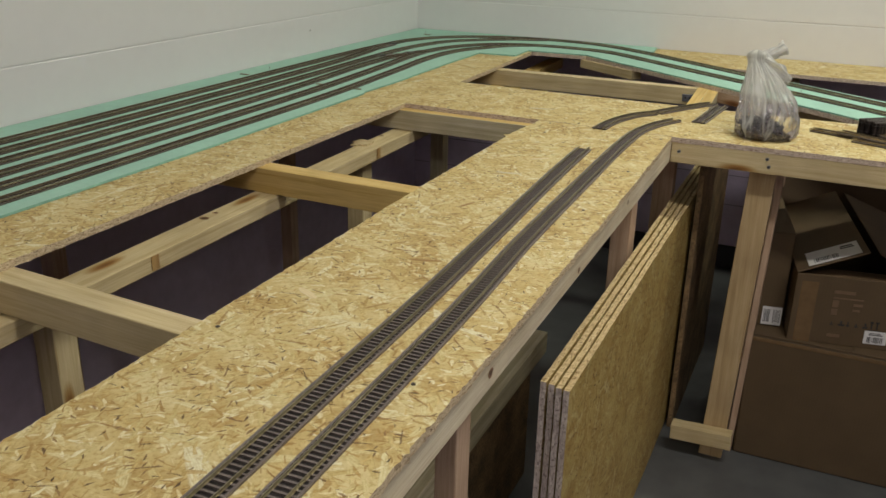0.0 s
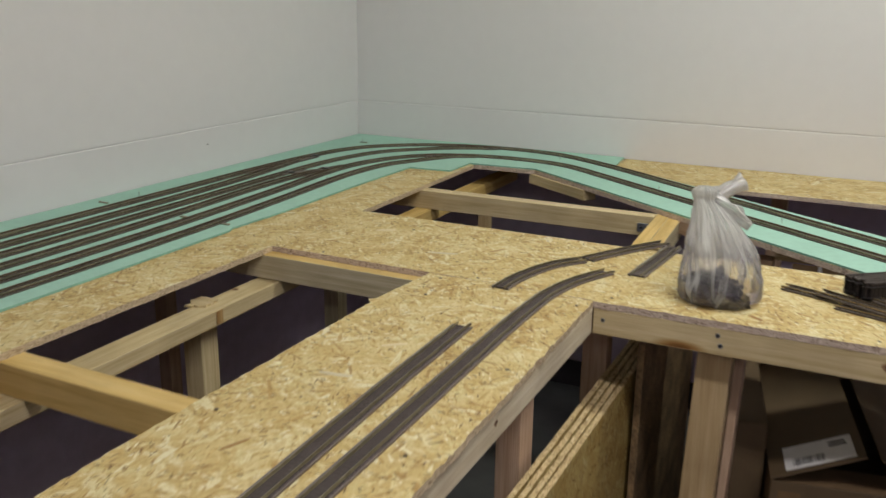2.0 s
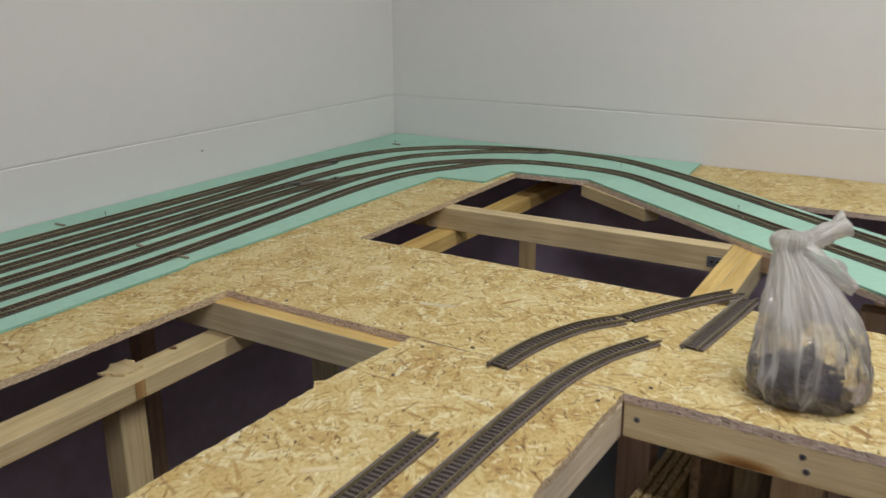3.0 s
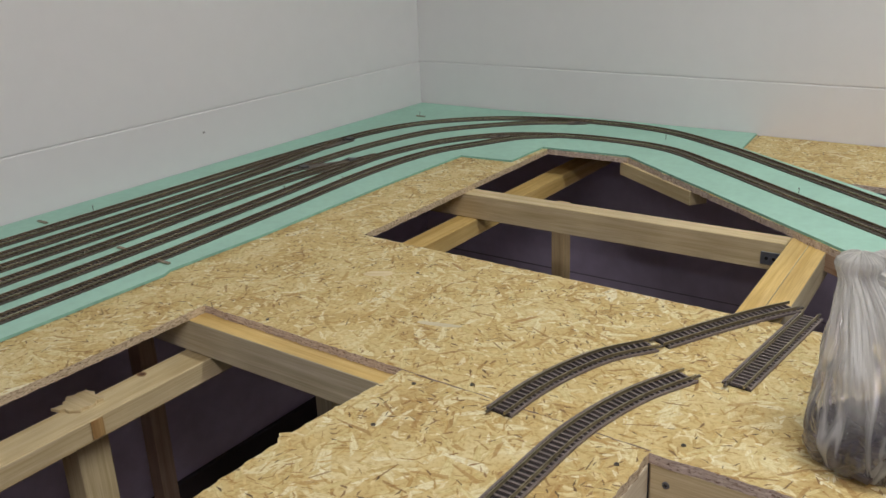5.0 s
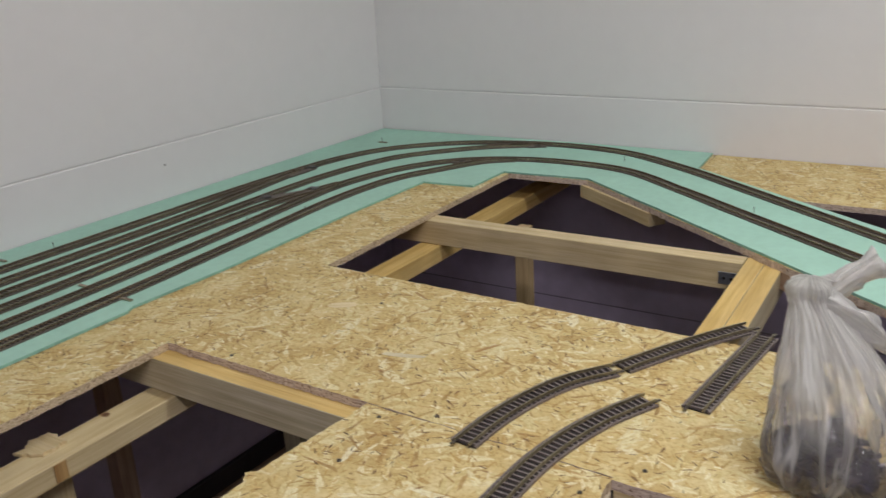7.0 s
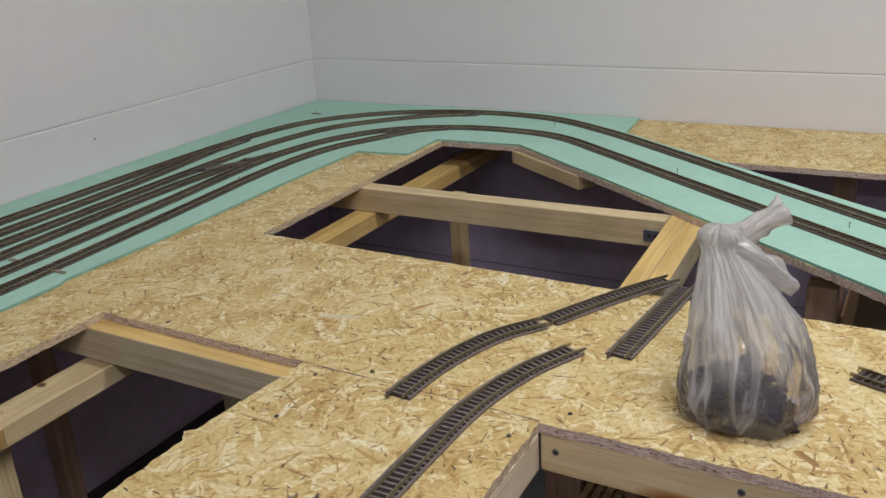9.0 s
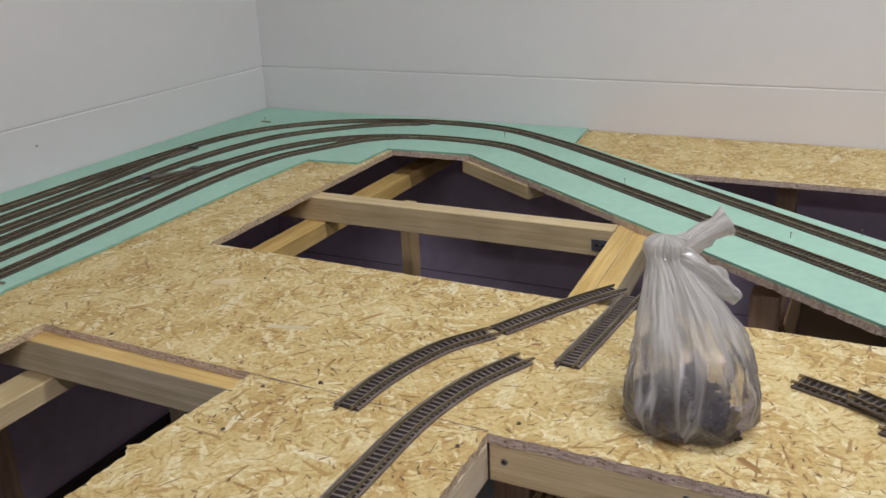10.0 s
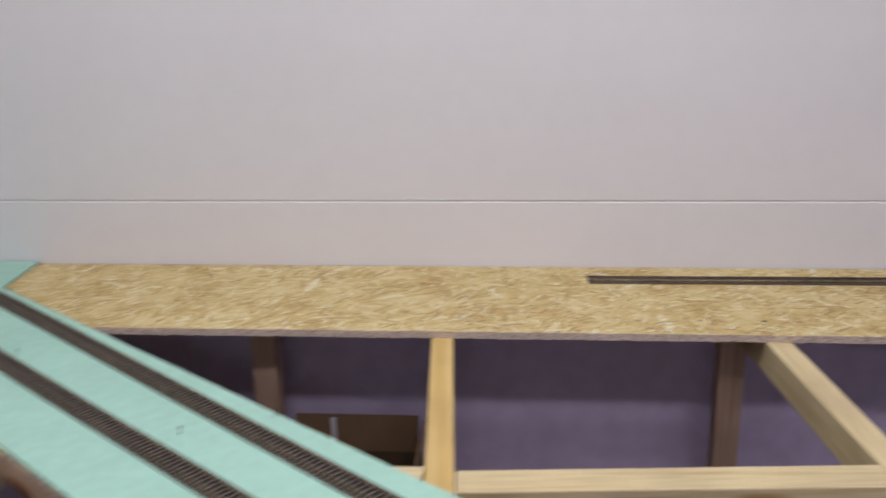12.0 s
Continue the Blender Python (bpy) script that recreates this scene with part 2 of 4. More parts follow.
def cardboard_material(name, colour):
    m, nodes, links, bsdf = mat(name)
    vec = uv_vector(nodes, links)
    n1 = node(nodes, "ShaderNodeTexNoise", dim="2D")
    n1.inputs["Scale"].default_value, n1.inputs["Detail"].default_value = 12, 6
    links.new(vec, n1.inputs["Vector"])
    wv = nodes.new("ShaderNodeTexWave")
    wv.bands_direction = "X"
    wv.inputs["Scale"].default_value = 45
    links.new(vec, wv.inputs["Vector"])
    r = ramp(nodes, [(0.3, tuple(k * 0.92 for k in colour)), (0.7, tuple(k * 1.07 for k in colour))])
    links.new(n1.outputs[0], r.inputs[0])
    c = mix_colour(nodes, links, 0.03, r.outputs[0], wv.outputs[0], "MULTIPLY")
    links.new(c, bsdf.inputs["Base Color"])
    bsdf.inputs["Roughness"].default_value = 0.7
    bsdf.inputs["Specular IOR Level"].default_value = 0.25
    bump_to(nodes, links, bsdf, wv.outputs[1], 0.03, 0.001)
    return m


def film_material(name):
    """Thin plastic film: clear and glossy low down, milky where it is gathered towards the knot."""
    m, nodes, links, bsdf = mat(name)
    out = nodes["Material Output"]
    bsdf.inputs["Base Color"].default_value = (0.87, 0.865, 0.82, 1)
    bsdf.inputs["Roughness"].default_value = 0.3
    bsdf.inputs["Specular IOR Level"].default_value = 0.5
    tc = nodes.new("ShaderNodeTexCoord")
    vec = tc.outputs["UV"]
    n1 = node(nodes, "ShaderNodeTexNoise", dim="2D")
    n1.inputs["Scale"].default_value, n1.inputs["Detail"].default_value, n1.inputs["Distortion"].default_value = 1.0, 5, 1.4
    links.new(mapped(nodes, links, vec, (55, 7, 1)), n1.inputs["Vector"])
    n2 = node(nodes, "ShaderNodeTexNoise", dim="2D")
    n2.inputs["Scale"].default_value, n2.inputs["Detail"].default_value, n2.inputs["Distortion"].default_value = 1.0, 3, 1.5
    links.new(mapped(nodes, links, vec, (70, 14, 1)), n2.inputs["Vector"])
    # how much is gathered, by the height along the film
    sep = nodes.new("ShaderNodeSeparateXYZ")
    links.new(vec, sep.inputs[0])
    gath = ramp(nodes, [(0.0, (0.04, 0.04, 0.04)), (0.30, (0.11, 0.11, 0.11)), (0.50, (0.27, 0.27, 0.27)), (0.70, (0.46, 0.46, 0.46)), (0.92, (0.68, 0.68, 0.68))])
    hs = node(nodes, "ShaderNodeMath", op="MULTIPLY")
    hs.inputs[1].default_value = 1 / 0.158
    links.new(sep.outputs[1], hs.inputs[0])
    links.new(hs.outputs[0], gath.inputs[0])
    streak = ramp(nodes, [(0.50, (0, 0, 0)), (0.58, (0.14, 0.14, 0.14)), (0.72, (0.55, 0.55, 0.55))])
    links.new(n1.outputs[0], streak.inputs[0])
    # one gathered strand of film that runs down from the knot
    dist = node(nodes, "ShaderNodeMath", op="SUBTRACT")
    dist.inputs[1].default_value = 0.243
    links.new(sep.outputs[0], dist.inputs[0])
    far = node(nodes, "ShaderNodeMath", op="ABSOLUTE")
    links.new(dist.outputs[0], far.inputs[0])
    band = ramp(nodes, [(0.006, (0.7, 0.7, 0.7)), (0.020, (0, 0, 0))])
    links.new(far.outputs[0], band.inputs[0])
    low = ramp(nodes, [(0.28, (0, 0, 0)), (0.55, (1, 1, 1))])
    links.new(hs.outputs[0], low.inputs[0])
    strand = node(nodes, "ShaderNodeMath", op="MULTIPLY_ADD")
    links.new(band.outputs[0], strand.inputs[0])
    links.new(low.outputs[0], strand.inputs[1])
    links.new(gath.outputs[0], strand.inputs[2])
    add = node(nodes, "ShaderNodeMath", op="ADD")
    add.use_clamp = True
    links.new(strand.outputs[0], add.inputs[0])
    links.new(streak.outputs[0], add.inputs[1])
    clear = nodes.new("ShaderNodeBsdfTransparent")
    clear.inputs[0].default_value = (0.965, 0.96, 0.94, 1)
    gloss = nodes.new("ShaderNodeBsdfGlossy")
    gloss.inputs["Roughness"].default_value = 0.07
    gloss.inputs["Color"].default_value = (0.93, 0.89, 1.0, 1)
    fres = nodes.new("ShaderNodeFresnel")
    fres.inputs["IOR"].default_value = 2.0
    thin = nodes.new("ShaderNodeMixShader")
    links.new(fres.outputs[0], thin.inputs[0])
    links.new(clear.outputs[0], thin.inputs[1])
    links.new(gloss.outputs[0], thin.inputs[2])
    tl = nodes.new("ShaderNodeBsdfTranslucent")
    tl.inputs[0].default_value = (0.90, 0.90, 0.85, 1)
    milk = nodes.new("ShaderNodeMixShader")
    milk.inputs[0].default_value = 0.5
    links.new(bsdf.outputs[0], milk.inputs[1])
    links.new(tl.outputs[0], milk.inputs[2])
    mx = nodes.new("ShaderNodeMixShader")
    links.new(add.outputs[0], mx.inputs[0])
    links.new(thin.outputs[0], mx.inputs[1])
    links.new(milk.outputs[0], mx.inputs[2])
    links.new(mx.outputs[0], out.inputs["Surface"])
    both = node(nodes, "ShaderNodeMath", op="ADD")
    links.new(n1.outputs[0], both.inputs[0])
    links.new(n2.outputs[0], both.inputs[1])
    bp = nodes.new("ShaderNodeBump")
    bp.inputs["Strength"].default_value, bp.inputs["Distance"].default_value = 0.75, 0.007
    links.new(both.outputs[0], bp.inputs["Height"])
    for s in (bsdf, gloss, fres):
        links.new(bp.outputs[0], s.inputs["Normal"])
    return m


def glow(name, colour, strength):
    m, nodes, links, bsdf = mat(name)
    bsdf.inputs["Base Color"].default_value = (0.9, 0.9, 0.9, 1)
    bsdf.inputs["Emission Color"].default_value = (*colour, 1)
    bsdf.inputs["Emission Strength"].default_value = strength
    return m


OSB = osb_material("osb", (0.955, 0.985, 0.965))
OSB_STORED = osb_material("osb_stored", (0.64, 0.60, 0.43))
OSB_EDGE = edge_material("osb_edge", [(0.28, (0.32, 0.23, 0.17)), (0.42, (0.56, 0.45, 0.365)), (0.56, (0.67, 0.56, 0.46)), (0.70, (0.76, 0.66, 0.54))])
OSB_EDGE_LIT = edge_material("osb_edge_lit", [(0.30, (0.36, 0.25, 0.15)), (0.45, (0.60, 0.48, 0.31)), (0.60, (0.70, 0.58, 0.39)), (0.75, (0.76, 0.66, 0.48))])
OSB_EDGE_PALE = edge_material("osb_edge_layers", [(0.30, (0.20, 0.12, 0.06)), (0.44, (0.54, 0.40, 0.20)), (0.58, (0.70, 0.55, 0.31)), (0.72, (0.80, 0.68, 0.44))])
OSB_EDGE_PINK = edge_material("osb_edge_rosy", [(0.28, (0.34, 0.25, 0.23)), (0.42, (0.64, 0.54, 0.49)), (0.56, (0.76, 0.67, 0.61)), (0.70, (0.84, 0.77, 0.71))])
PINE = wood_material("pine_pale", [(0.25, (0.56, 0.44, 0.235)), (0.5, (0.67, 0.56, 0.33)), (0.75, (0.72, 0.615, 0.39))])
PINE_CLEAR = wood_material("pine_clear", [(0.25, (0.59, 0.47, 0.26)), (0.5, (0.68, 0.57, 0.345)), (0.75, (0.72, 0.615, 0.40))], False)
PINE_YELLOW = wood_material("pine_yellow", [(0.25, (0.59, 0.395, 0.125)), (0.5, (0.70, 0.505, 0.195)), (0.75, (0.75, 0.57, 0.25))], False)
PINE_GREY = wood_material("pine_grey", [(0.25, (0.48, 0.43, 0.28)), (0.5, (0.60, 0.54, 0.37)), (0.75, (0.70, 0.65, 0.49))], False)
SCUFF = plain("grey_scuff", (0.36, 0.34, 0.33), 0.6, vary=0.1, scale=60)
SKIRT = plain("dark_skirting_paint", (0.035, 0.03, 0.035), 0.5, vary=0.1, scale=40)
PINE_SHADED = wood_material("pine_shaded", [(0.25, (0.46, 0.335, 0.18)), (0.5, (0.55, 0.415, 0.235)), (0.75, (0.60, 0.47, 0.285))], False)
PINE_WHITE = wood_material("pine_white", [(0.25, (0.66, 0.56, 0.385)), (0.5, (0.75, 0.67, 0.49)), (0.75, (0.81, 0.74, 0.58))], False)
PINE_PINK = wood_material("pine_rosy", [(0.25, (0.47, 0.32, 0.22)), (0.5, (0.58, 0.42, 0.30)), (0.75, (0.63, 0.47, 0.35))])
UNDERLAY = plain("green_underlay", (0.375, 0.612, 0.502), 0.75, vary=0.035, scale=60, spec=0.25)
UNDERLAY_EDGE = plain("green_underlay_edge", (0.27, 0.50, 0.40), 0.8, vary=0.1, scale=60, spec=0.2)
WHITE = plain("white_wall_panel", (0.76, 0.75, 0.745), 0.55, vary=0.008, scale=25, bump=0.04, spec=0.35)
PURPLE = plain("purple_wall_paint", (0.61, 0.53, 0.68), 0.7, vary=0.06, scale=25, bump=0.08, spec=0.3)
PURPLE_DARK = plain("purple_joint", (0.30, 0.26, 0.34), 0.7, vary=0.1, scale=25)
FLOOR = plain("grey_floor_paint", (0.095, 0.099, 0.098), 0.45, vary=0.12, scale=14, bump=0.05)
CEILING = plain("ceiling_paint", (0.78, 0.77, 0.75), 0.8, vary=0.03, scale=20)
GRID = plain("sleeper_plastic", (0.165, 0.135, 0.123), 0.42, vary=0.12, scale=200)
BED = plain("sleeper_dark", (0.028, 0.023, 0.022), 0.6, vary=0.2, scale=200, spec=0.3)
RAIL = plain("rail_metal", (0.40, 0.355, 0.24), 0.32, metal=0.9, vary=0.15, scale=80)
OLD_GRID = plain("sleeper_plastic_brown", (0.092, 0.072, 0.058), 0.45, vary=0.12, scale=200)
FLAKE_PALE = wood_material("flake_pale", [(0.3, (0.72, 0.60, 0.36)), (0.7, (0.80, 0.70, 0.46))], False)
FLAKE_BROWN = wood_material("flake_brown", [(0.3, (0.36, 0.21, 0.08)), (0.7, (0.52, 0.34, 0.14))], False)
FLAKE_GREY = wood_material("flake_grey", [(0.3, (0.58, 0.53, 0.38)), (0.7, (0.66, 0.60, 0.43))], False)
KNOT_HEART = plain("pine_knot_heart", (0.11, 0.06, 0.032), 0.55, vary=0.3, scale=120)
KNOT = plain("pine_knot", (0.27, 0.15, 0.07), 0.55, vary=0.3, scale=120)
BUNDLE_GRID = plain("sleeper_plastic_shade", (0.055, 0.042, 0.035), 0.5, vary=0.12, scale=200)
OLD_RAIL = plain("rail_metal_brown", (0.40, 0.335, 0.24), 0.27, metal=0.85, vary=0.25, scale=80)
BLACK = plain("black_plastic", (0.018, 0.017, 0.018), 0.4, vary=0.15, scale=80)
STEEL = plain("screw_steel", (0.17, 0.15, 0.13), 0.4, metal=0.9, vary=0.2, scale=200)
ZINC = plain("zinc_bracket", (0.30, 0.32, 0.36), 0.42, metal=0.9, vary=0.15, scale=120)
CARD_SHADED = cardboard_material("cardboard", (0.115, 0.078, 0.043))
CARD_DARK = cardboard_material("cardboard_inside", (0.22, 0.14, 0.075))
TAPE = plain("brown_tape", (0.17, 0.105, 0.05), 0.2, vary=0.1, scale=40)
OSB_SHADED = plain("osb_shaded", (0.23, 0.15, 0.075), 0.7, vary=0.35, scale=160, bump=0.1)
PAPER = plain("label_paper", (0.76, 0.75, 0.74), 0.6, vary=0.04, scale=50)
INK = plain("print_ink", (0.035, 0.030, 0.028), 0.6, vary=0.1, scale=60)
FAINT_INK = plain("print_ink_faint", (0.17, 0.105, 0.06), 0.6, vary=0.1, scale=60)
FILM = film_material("plastic_film")
RUBBER = plain("rubber_band", (0.45, 0.42, 0.37), 0.6, vary=0.1, scale=100)
PINK = plain("magenta_card", (0.55, 0.012, 0.14), 0.4, vary=0.06, scale=30)
BLUE = plain("blue_card", (0.03, 0.09, 0.30), 0.4, vary=0.1, scale=30)
GREEN = plain("green_plastic", (0.055, 0.13, 0.02), 0.4, vary=0.1, scale=30)
TUBE = glow("lamp_tube", (1.0, 0.97, 0.985), 6.0)
ENAMEL = plain("white_enamel", (0.8, 0.8, 0.8), 0.35, vary=0.02, scale=20)


# ---- mesh helpers ----
def put_uv(bm, grain):
    layer = bm.loops.layers.uv.verify()
    g = Vector(grain).normalized()
    for f in bm.faces:
        n = f.normal
        t = g - n * g.dot(n)
        if t.length < 0.3:
            t = Vector((0, 0, 1)) - n * n.z
            if t.length < 0.3:
                t = Vector((1, 0, 0)) - n * n.x
        t.normalize()
        b = n.cross(t)
        for lp in f.loops:
            lp[layer].uv = (lp.vert.co.dot(t), lp.vert.co.dot(b))


def mesh_of(name, bm, mats, grain=(1, 0, 0), smooth=False):
    bm.normal_update()
    if grain is not None:
        put_uv(bm, grain)
    me = bpy.data.meshes.new(name)
    bm.to_mesh(me)
    bm.free()
    for m in mats if isinstance(mats, (list, tuple)) else [mats]:
        me.materials.append(m)
    if smooth:
        for p in me.polygons:
            p.use_smooth = True
    return me


def thing(name, bm, mats, label, category, group="", kind="", grain=(1, 0, 0), smooth=False):
    ob = new(name, mesh_of(name, bm, mats, grain, smooth))
    return tagged(ob, label, category, group, kind)


def root(name, at, label, category, group="", kind=""):
    ob = new(name)
    ob.empty_display_size = 0.05
    ob.matrix_basis = pose(*at)
    return tagged(ob, label, category, group, kind)


def part(name, bm, mats, parent, label="", grain=(1, 0, 0), smooth=False):
    """A bmesh in world metres as one mesh under a thing or a part."""
    ob = new(name, mesh_of(name, bm, mats, grain, smooth))
    ob.parent = parent
    if parent.parent is None:
        ob.matrix_parent_inverse = parent.matrix_basis.inverted()
    if label:
        tagged(ob, label)
    return ob


def block(bm, x0, x1, y0, y1, z0, z1, bevel=0.0, m=None, index=0):
    vs = [bm.verts.new((x, y, z)) for z in (z0, z1) for y in (y0, y1) for x in (x0, x1)]
    quads = [(0, 2, 3, 1), (4, 5, 7, 6), (0, 1, 5, 4), (2, 6, 7, 3), (0, 4, 6, 2), (1, 3, 7, 5)]
    fs = [bm.faces.new([vs[i] for i in q]) for q in quads]
    for f in fs:
        f.material_index = index
    if bevel:
        es = list({e for f in fs for e in f.edges})
        r = bmesh.ops.bevel(bm, geom=es, offset=bevel, segments=1, affect="EDGES", profile=0.5)
        for f in r["faces"]:
            f.material_index = index
        vs = list({v for f in bm.faces if f.is_valid for v in f.verts if v in r["verts"]} | {v for v in vs if v.is_valid})
    if m is not None:
        for v in vs:
            v.co = m @ v.co
    return bm


def bar(a, b, width, height, bevel=0.0015, wobble=0.0):
    """A squared timber from a to b (middle of its top face), upright section; returns bmesh and direction."""
    a, b = Vector(a), Vector(b)
    d = b - a
    L = d.length
    bm = bmesh.new()
    block(bm, -width / 2, width / 2, 0, L, -height, 0)
    es = [e for e in bm.edges]
    bmesh.ops.bevel(bm, geom=es, offset=bevel, segments=2, affect="EDGES", profile=0.5)
    y = d.normalized()
    up = Vector((0, 0, 1)) if abs(y.z) < 0.9 else Vector((0, 1, 0))
    x = y.cross(up).normalized()
    z = x.cross(y)
    m = Matrix((x, y, z)).transposed().to_4x4()
    m.translation = a
    bm.transform(m)
    return bm, tuple(y)


def timber(name, a, b, width, height, material, label, category="timber", group="timbers of the table frame", sides=None):
    bm, g = bar(a, b, width, height)
    if sides:
        bm.normal_update()
        for f in bm.faces:
            f.material_index = 1 if f.normal.z > 0.9 else 0
        material = [sides, material]
    return thing(name, bm, material, label, category, group, grain=g)


def post(x, y, top, sx, sy, material, label, bottom=0.25, lean=0.0):
    bm = bmesh.new()
    block(bm, x - sx / 2, x + sx / 2, y - sy / 2, y + sy / 2, bottom, top)
    bmesh.ops.bevel(bm, geom=list(bm.edges), offset=0.0018, segments=2, affect="EDGES", profile=0.5)
    for v in bm.verts:
        v.co.x += lean * (top - v.co.z) / (top - bottom)
    return thing("post", bm, material, label, "post", "posts of the table frame", grain=(0, 0, 1))


def ragged(points, step, jag, rng):
    """An outline with its straight edges broken into short uneven cuts."""
    out = []
    n = len(points)
    for i in range(n):
        a, b = Vector(points[i]), Vector(points[(i + 1) % n])
        L = (b - a).length
        k = max(1, int(L / step))
        nrm = Vector((b.y - a.y, a.x - b.x)).normalized()
        drift = 0.0
        for j in range(k):
            p = a.lerp(b, j / k)
            if j:
                drift = 0.4 * drift + rng.uniform(-jag, jag) * (2.2 if rng.random() < 0.06 else 1.0)
                p = p + nrm * drift
            out.append((p.x, p.y))
    return out


def slab(points, z0, z1, edge_index=1):
    """A flat sheet of that outline (anticlockwise), its edge with a material of its own."""
    bm = bmesh.new()
    top = [bm.verts.new((x, y, z1)) for x, y in points]
    bot = [bm.verts.new((x, y, z0)) for x, y in points]
    bm.faces.new(top)
    bm.faces.new(bot[::-1])
    n = len(points)
    for i in range(n):
        f = bm.faces.new((top[i], bot[i], bot[(i + 1) % n], top[(i + 1) % n]))
        f.material_index = edge_index
    return bm


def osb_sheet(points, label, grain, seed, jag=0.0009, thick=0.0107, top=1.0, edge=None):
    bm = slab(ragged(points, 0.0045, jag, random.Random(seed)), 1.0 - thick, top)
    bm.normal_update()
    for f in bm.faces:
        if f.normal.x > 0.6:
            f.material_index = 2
    return thing("osb_sheet", bm, [OSB, edge or OSB_EDGE, OSB_EDGE_LIT], label, "board", "sheets of the table top", grain=grain)


# ---- the room ----
FZ, CZ = 0.25, 2.72
X0, Y0, X1, Y1 = -1.211, 1.28, 3.1, -4.2
bm = bmesh.new()
block(bm, X0 - 0.2, X1 + 0.2, Y1 - 0.2, Y0 + 0.2, FZ - 0.1, FZ)
thing("floor", bm, FLOOR, "grey painted concrete floor with scuffs", "floor", kind="structure")
bm = bmesh.new()
block(bm, X0 - 0.2, X1 + 0.2, Y1 - 0.2, Y0 + 0.2, CZ, CZ + 0.1)
thing("ceiling", bm, CEILING, "plain white painted ceiling", "ceiling", kind="structure")


def wall(name, x0, x1, y0, y1, inward, label):
    """A wall with thickness: purple plaster below the table, white sheets with one joint above."""
    w = root(name, ((x0 + x1) / 2, (y0 + y1) / 2, FZ), label, "wall", kind="structure")
    dx, dy = inward
    bm = bmesh.new()
    block(bm, x0, x1, y0, y1, FZ, CZ)
    part("masonry", bm, PURPLE, w, "purple painted lower wall")
    for z in (0.482, 0.588):
        bm = bmesh.new()
        if dx:
            bm.free()
            continue
        block(bm, x0, x1, y0 - 0.0012, y0 + 0.001, z, z + 0.003)
        part("joint_strip", bm, PURPLE_DARK, w, "thin darker joint in the purple wall")
    for nm, za, zb in (("lower_panel", 0.975, 1.1158), ("joint_strip", 1.1158, 1.1182), ("upper_panel", 1.1182, CZ)):
        bm = bmesh.new()
        t = 0.002 if nm == "joint_strip" else 0.004
        bv = 0.0 if nm == "joint_strip" else (0.0018 if nm == "lower_panel" else 0.0007)
        if dx:
            xs = (x1, x1 + t)
            block(bm, xs[0], xs[1], y0, y1, za, zb, bv)
        else:
            ys = (y0 - t, y0)
            block(bm, x0, x1, ys[0], ys[1], za, zb, bv)
        part(nm, bm, WHITE, w, "smooth white wall sheet")
    return w


wall("wall_west", X0 - 0.2, X0 - 0.004, Y1, Y0 - 0.0005, (1, 0), "white sheeted wall, purple below the table")
wall("wall_north", X0 - 0.2, X1 + 0.2, Y0 + 0.004, Y0 + 0.2, (0, -1), "white sheeted wall with one level joint")
for y, z in ((0.523, 1.074),):
    bm = bmesh.new()
    block(bm, X0, X0 + 0.0006, y - 0.0028, y + 0.0028, z - 0.002, z + 0.002, 0.0002)
    part("wall_mark", bm, SCUFF, scene.objects["wall_west"], "small grey scuff")
for nm, a in (("baseboard", (X0 - 0.0038, X0 + 0.010, Y1 + 0.01, Y0 - 0.0)), ("baseboard", (X0 + 0.0105, X1 - 0.01, Y0 - 0.010, Y0 + 0.0038))):
    bm = bmesh.new()
    block(bm, *a, FZ, 0.334, 0.002)
    thing(nm, bm, SKIRT, "dark painted skirting board along the wall", "baseboard", kind="structure")
for nm, a in (("wall_east", (X1, X1 + 0.2, Y1, Y0)), ("wall_south", (X0 - 0.2, X1 + 0.2, Y1 - 0.2, Y1))):
    bm = bmesh.new()
    block(bm, *a, FZ, CZ)
    thing(nm, bm, PURPLE, "plain unseen closing wall, purple to cut bounced light", "wall", kind="structure")

for lx, ly, lsx, lsy, lw in LAMPS:
    f = root("ceiling_light", (lx, ly, CZ), "white fluorescent ceiling light with two tubes", "ceiling light", "ceiling lights")
    bm = bmesh.new()
    block(bm, lx - lsx / 2 - 0.02, lx + lsx / 2 + 0.02, ly - 0.1, ly + 0.1, CZ - 0.035, CZ, 0.006)
    part("housing", bm, ENAMEL, f)
    for s in (-0.05, 0.05):
        bm = bmesh.new()
        bmesh.ops.create_cone(bm, cap_ends=True, segments=12, radius1=0.013, radius2=0.013, depth=lsx, matrix=pose(lx, ly + s, CZ - 0.05, 0, 90, 0))
        part("tube", bm, TUBE, f, "glowing white tube")

# ---- the table top: sheets of pressed-strand board ----
osb_sheet([(X0, -2.6), (-0.622, -2.6), (-0.632, 0.020), (-0.2965, 0.0125), (-0.004, 0.0045), (-0.004, 0.0), (1.35, 0.0), (1.35, 0.331), (0.0, 0.331), (-0.631, 0.343), (-0.645, 0.968), (-0.464, 0.973), (-0.292, 1.278), (X0, 1.278)],
          "large pale pressed-strand board cut round two openings", (1, 0.8, 0), 3)
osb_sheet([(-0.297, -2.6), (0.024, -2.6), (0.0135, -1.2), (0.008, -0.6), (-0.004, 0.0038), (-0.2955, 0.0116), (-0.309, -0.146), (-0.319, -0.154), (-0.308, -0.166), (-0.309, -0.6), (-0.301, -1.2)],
          "long narrow pressed-strand board carrying two loose tracks", (1, 0.8, 0), 4, 0.0012, 0.0107, 0.9996, OSB_EDGE_LIT)
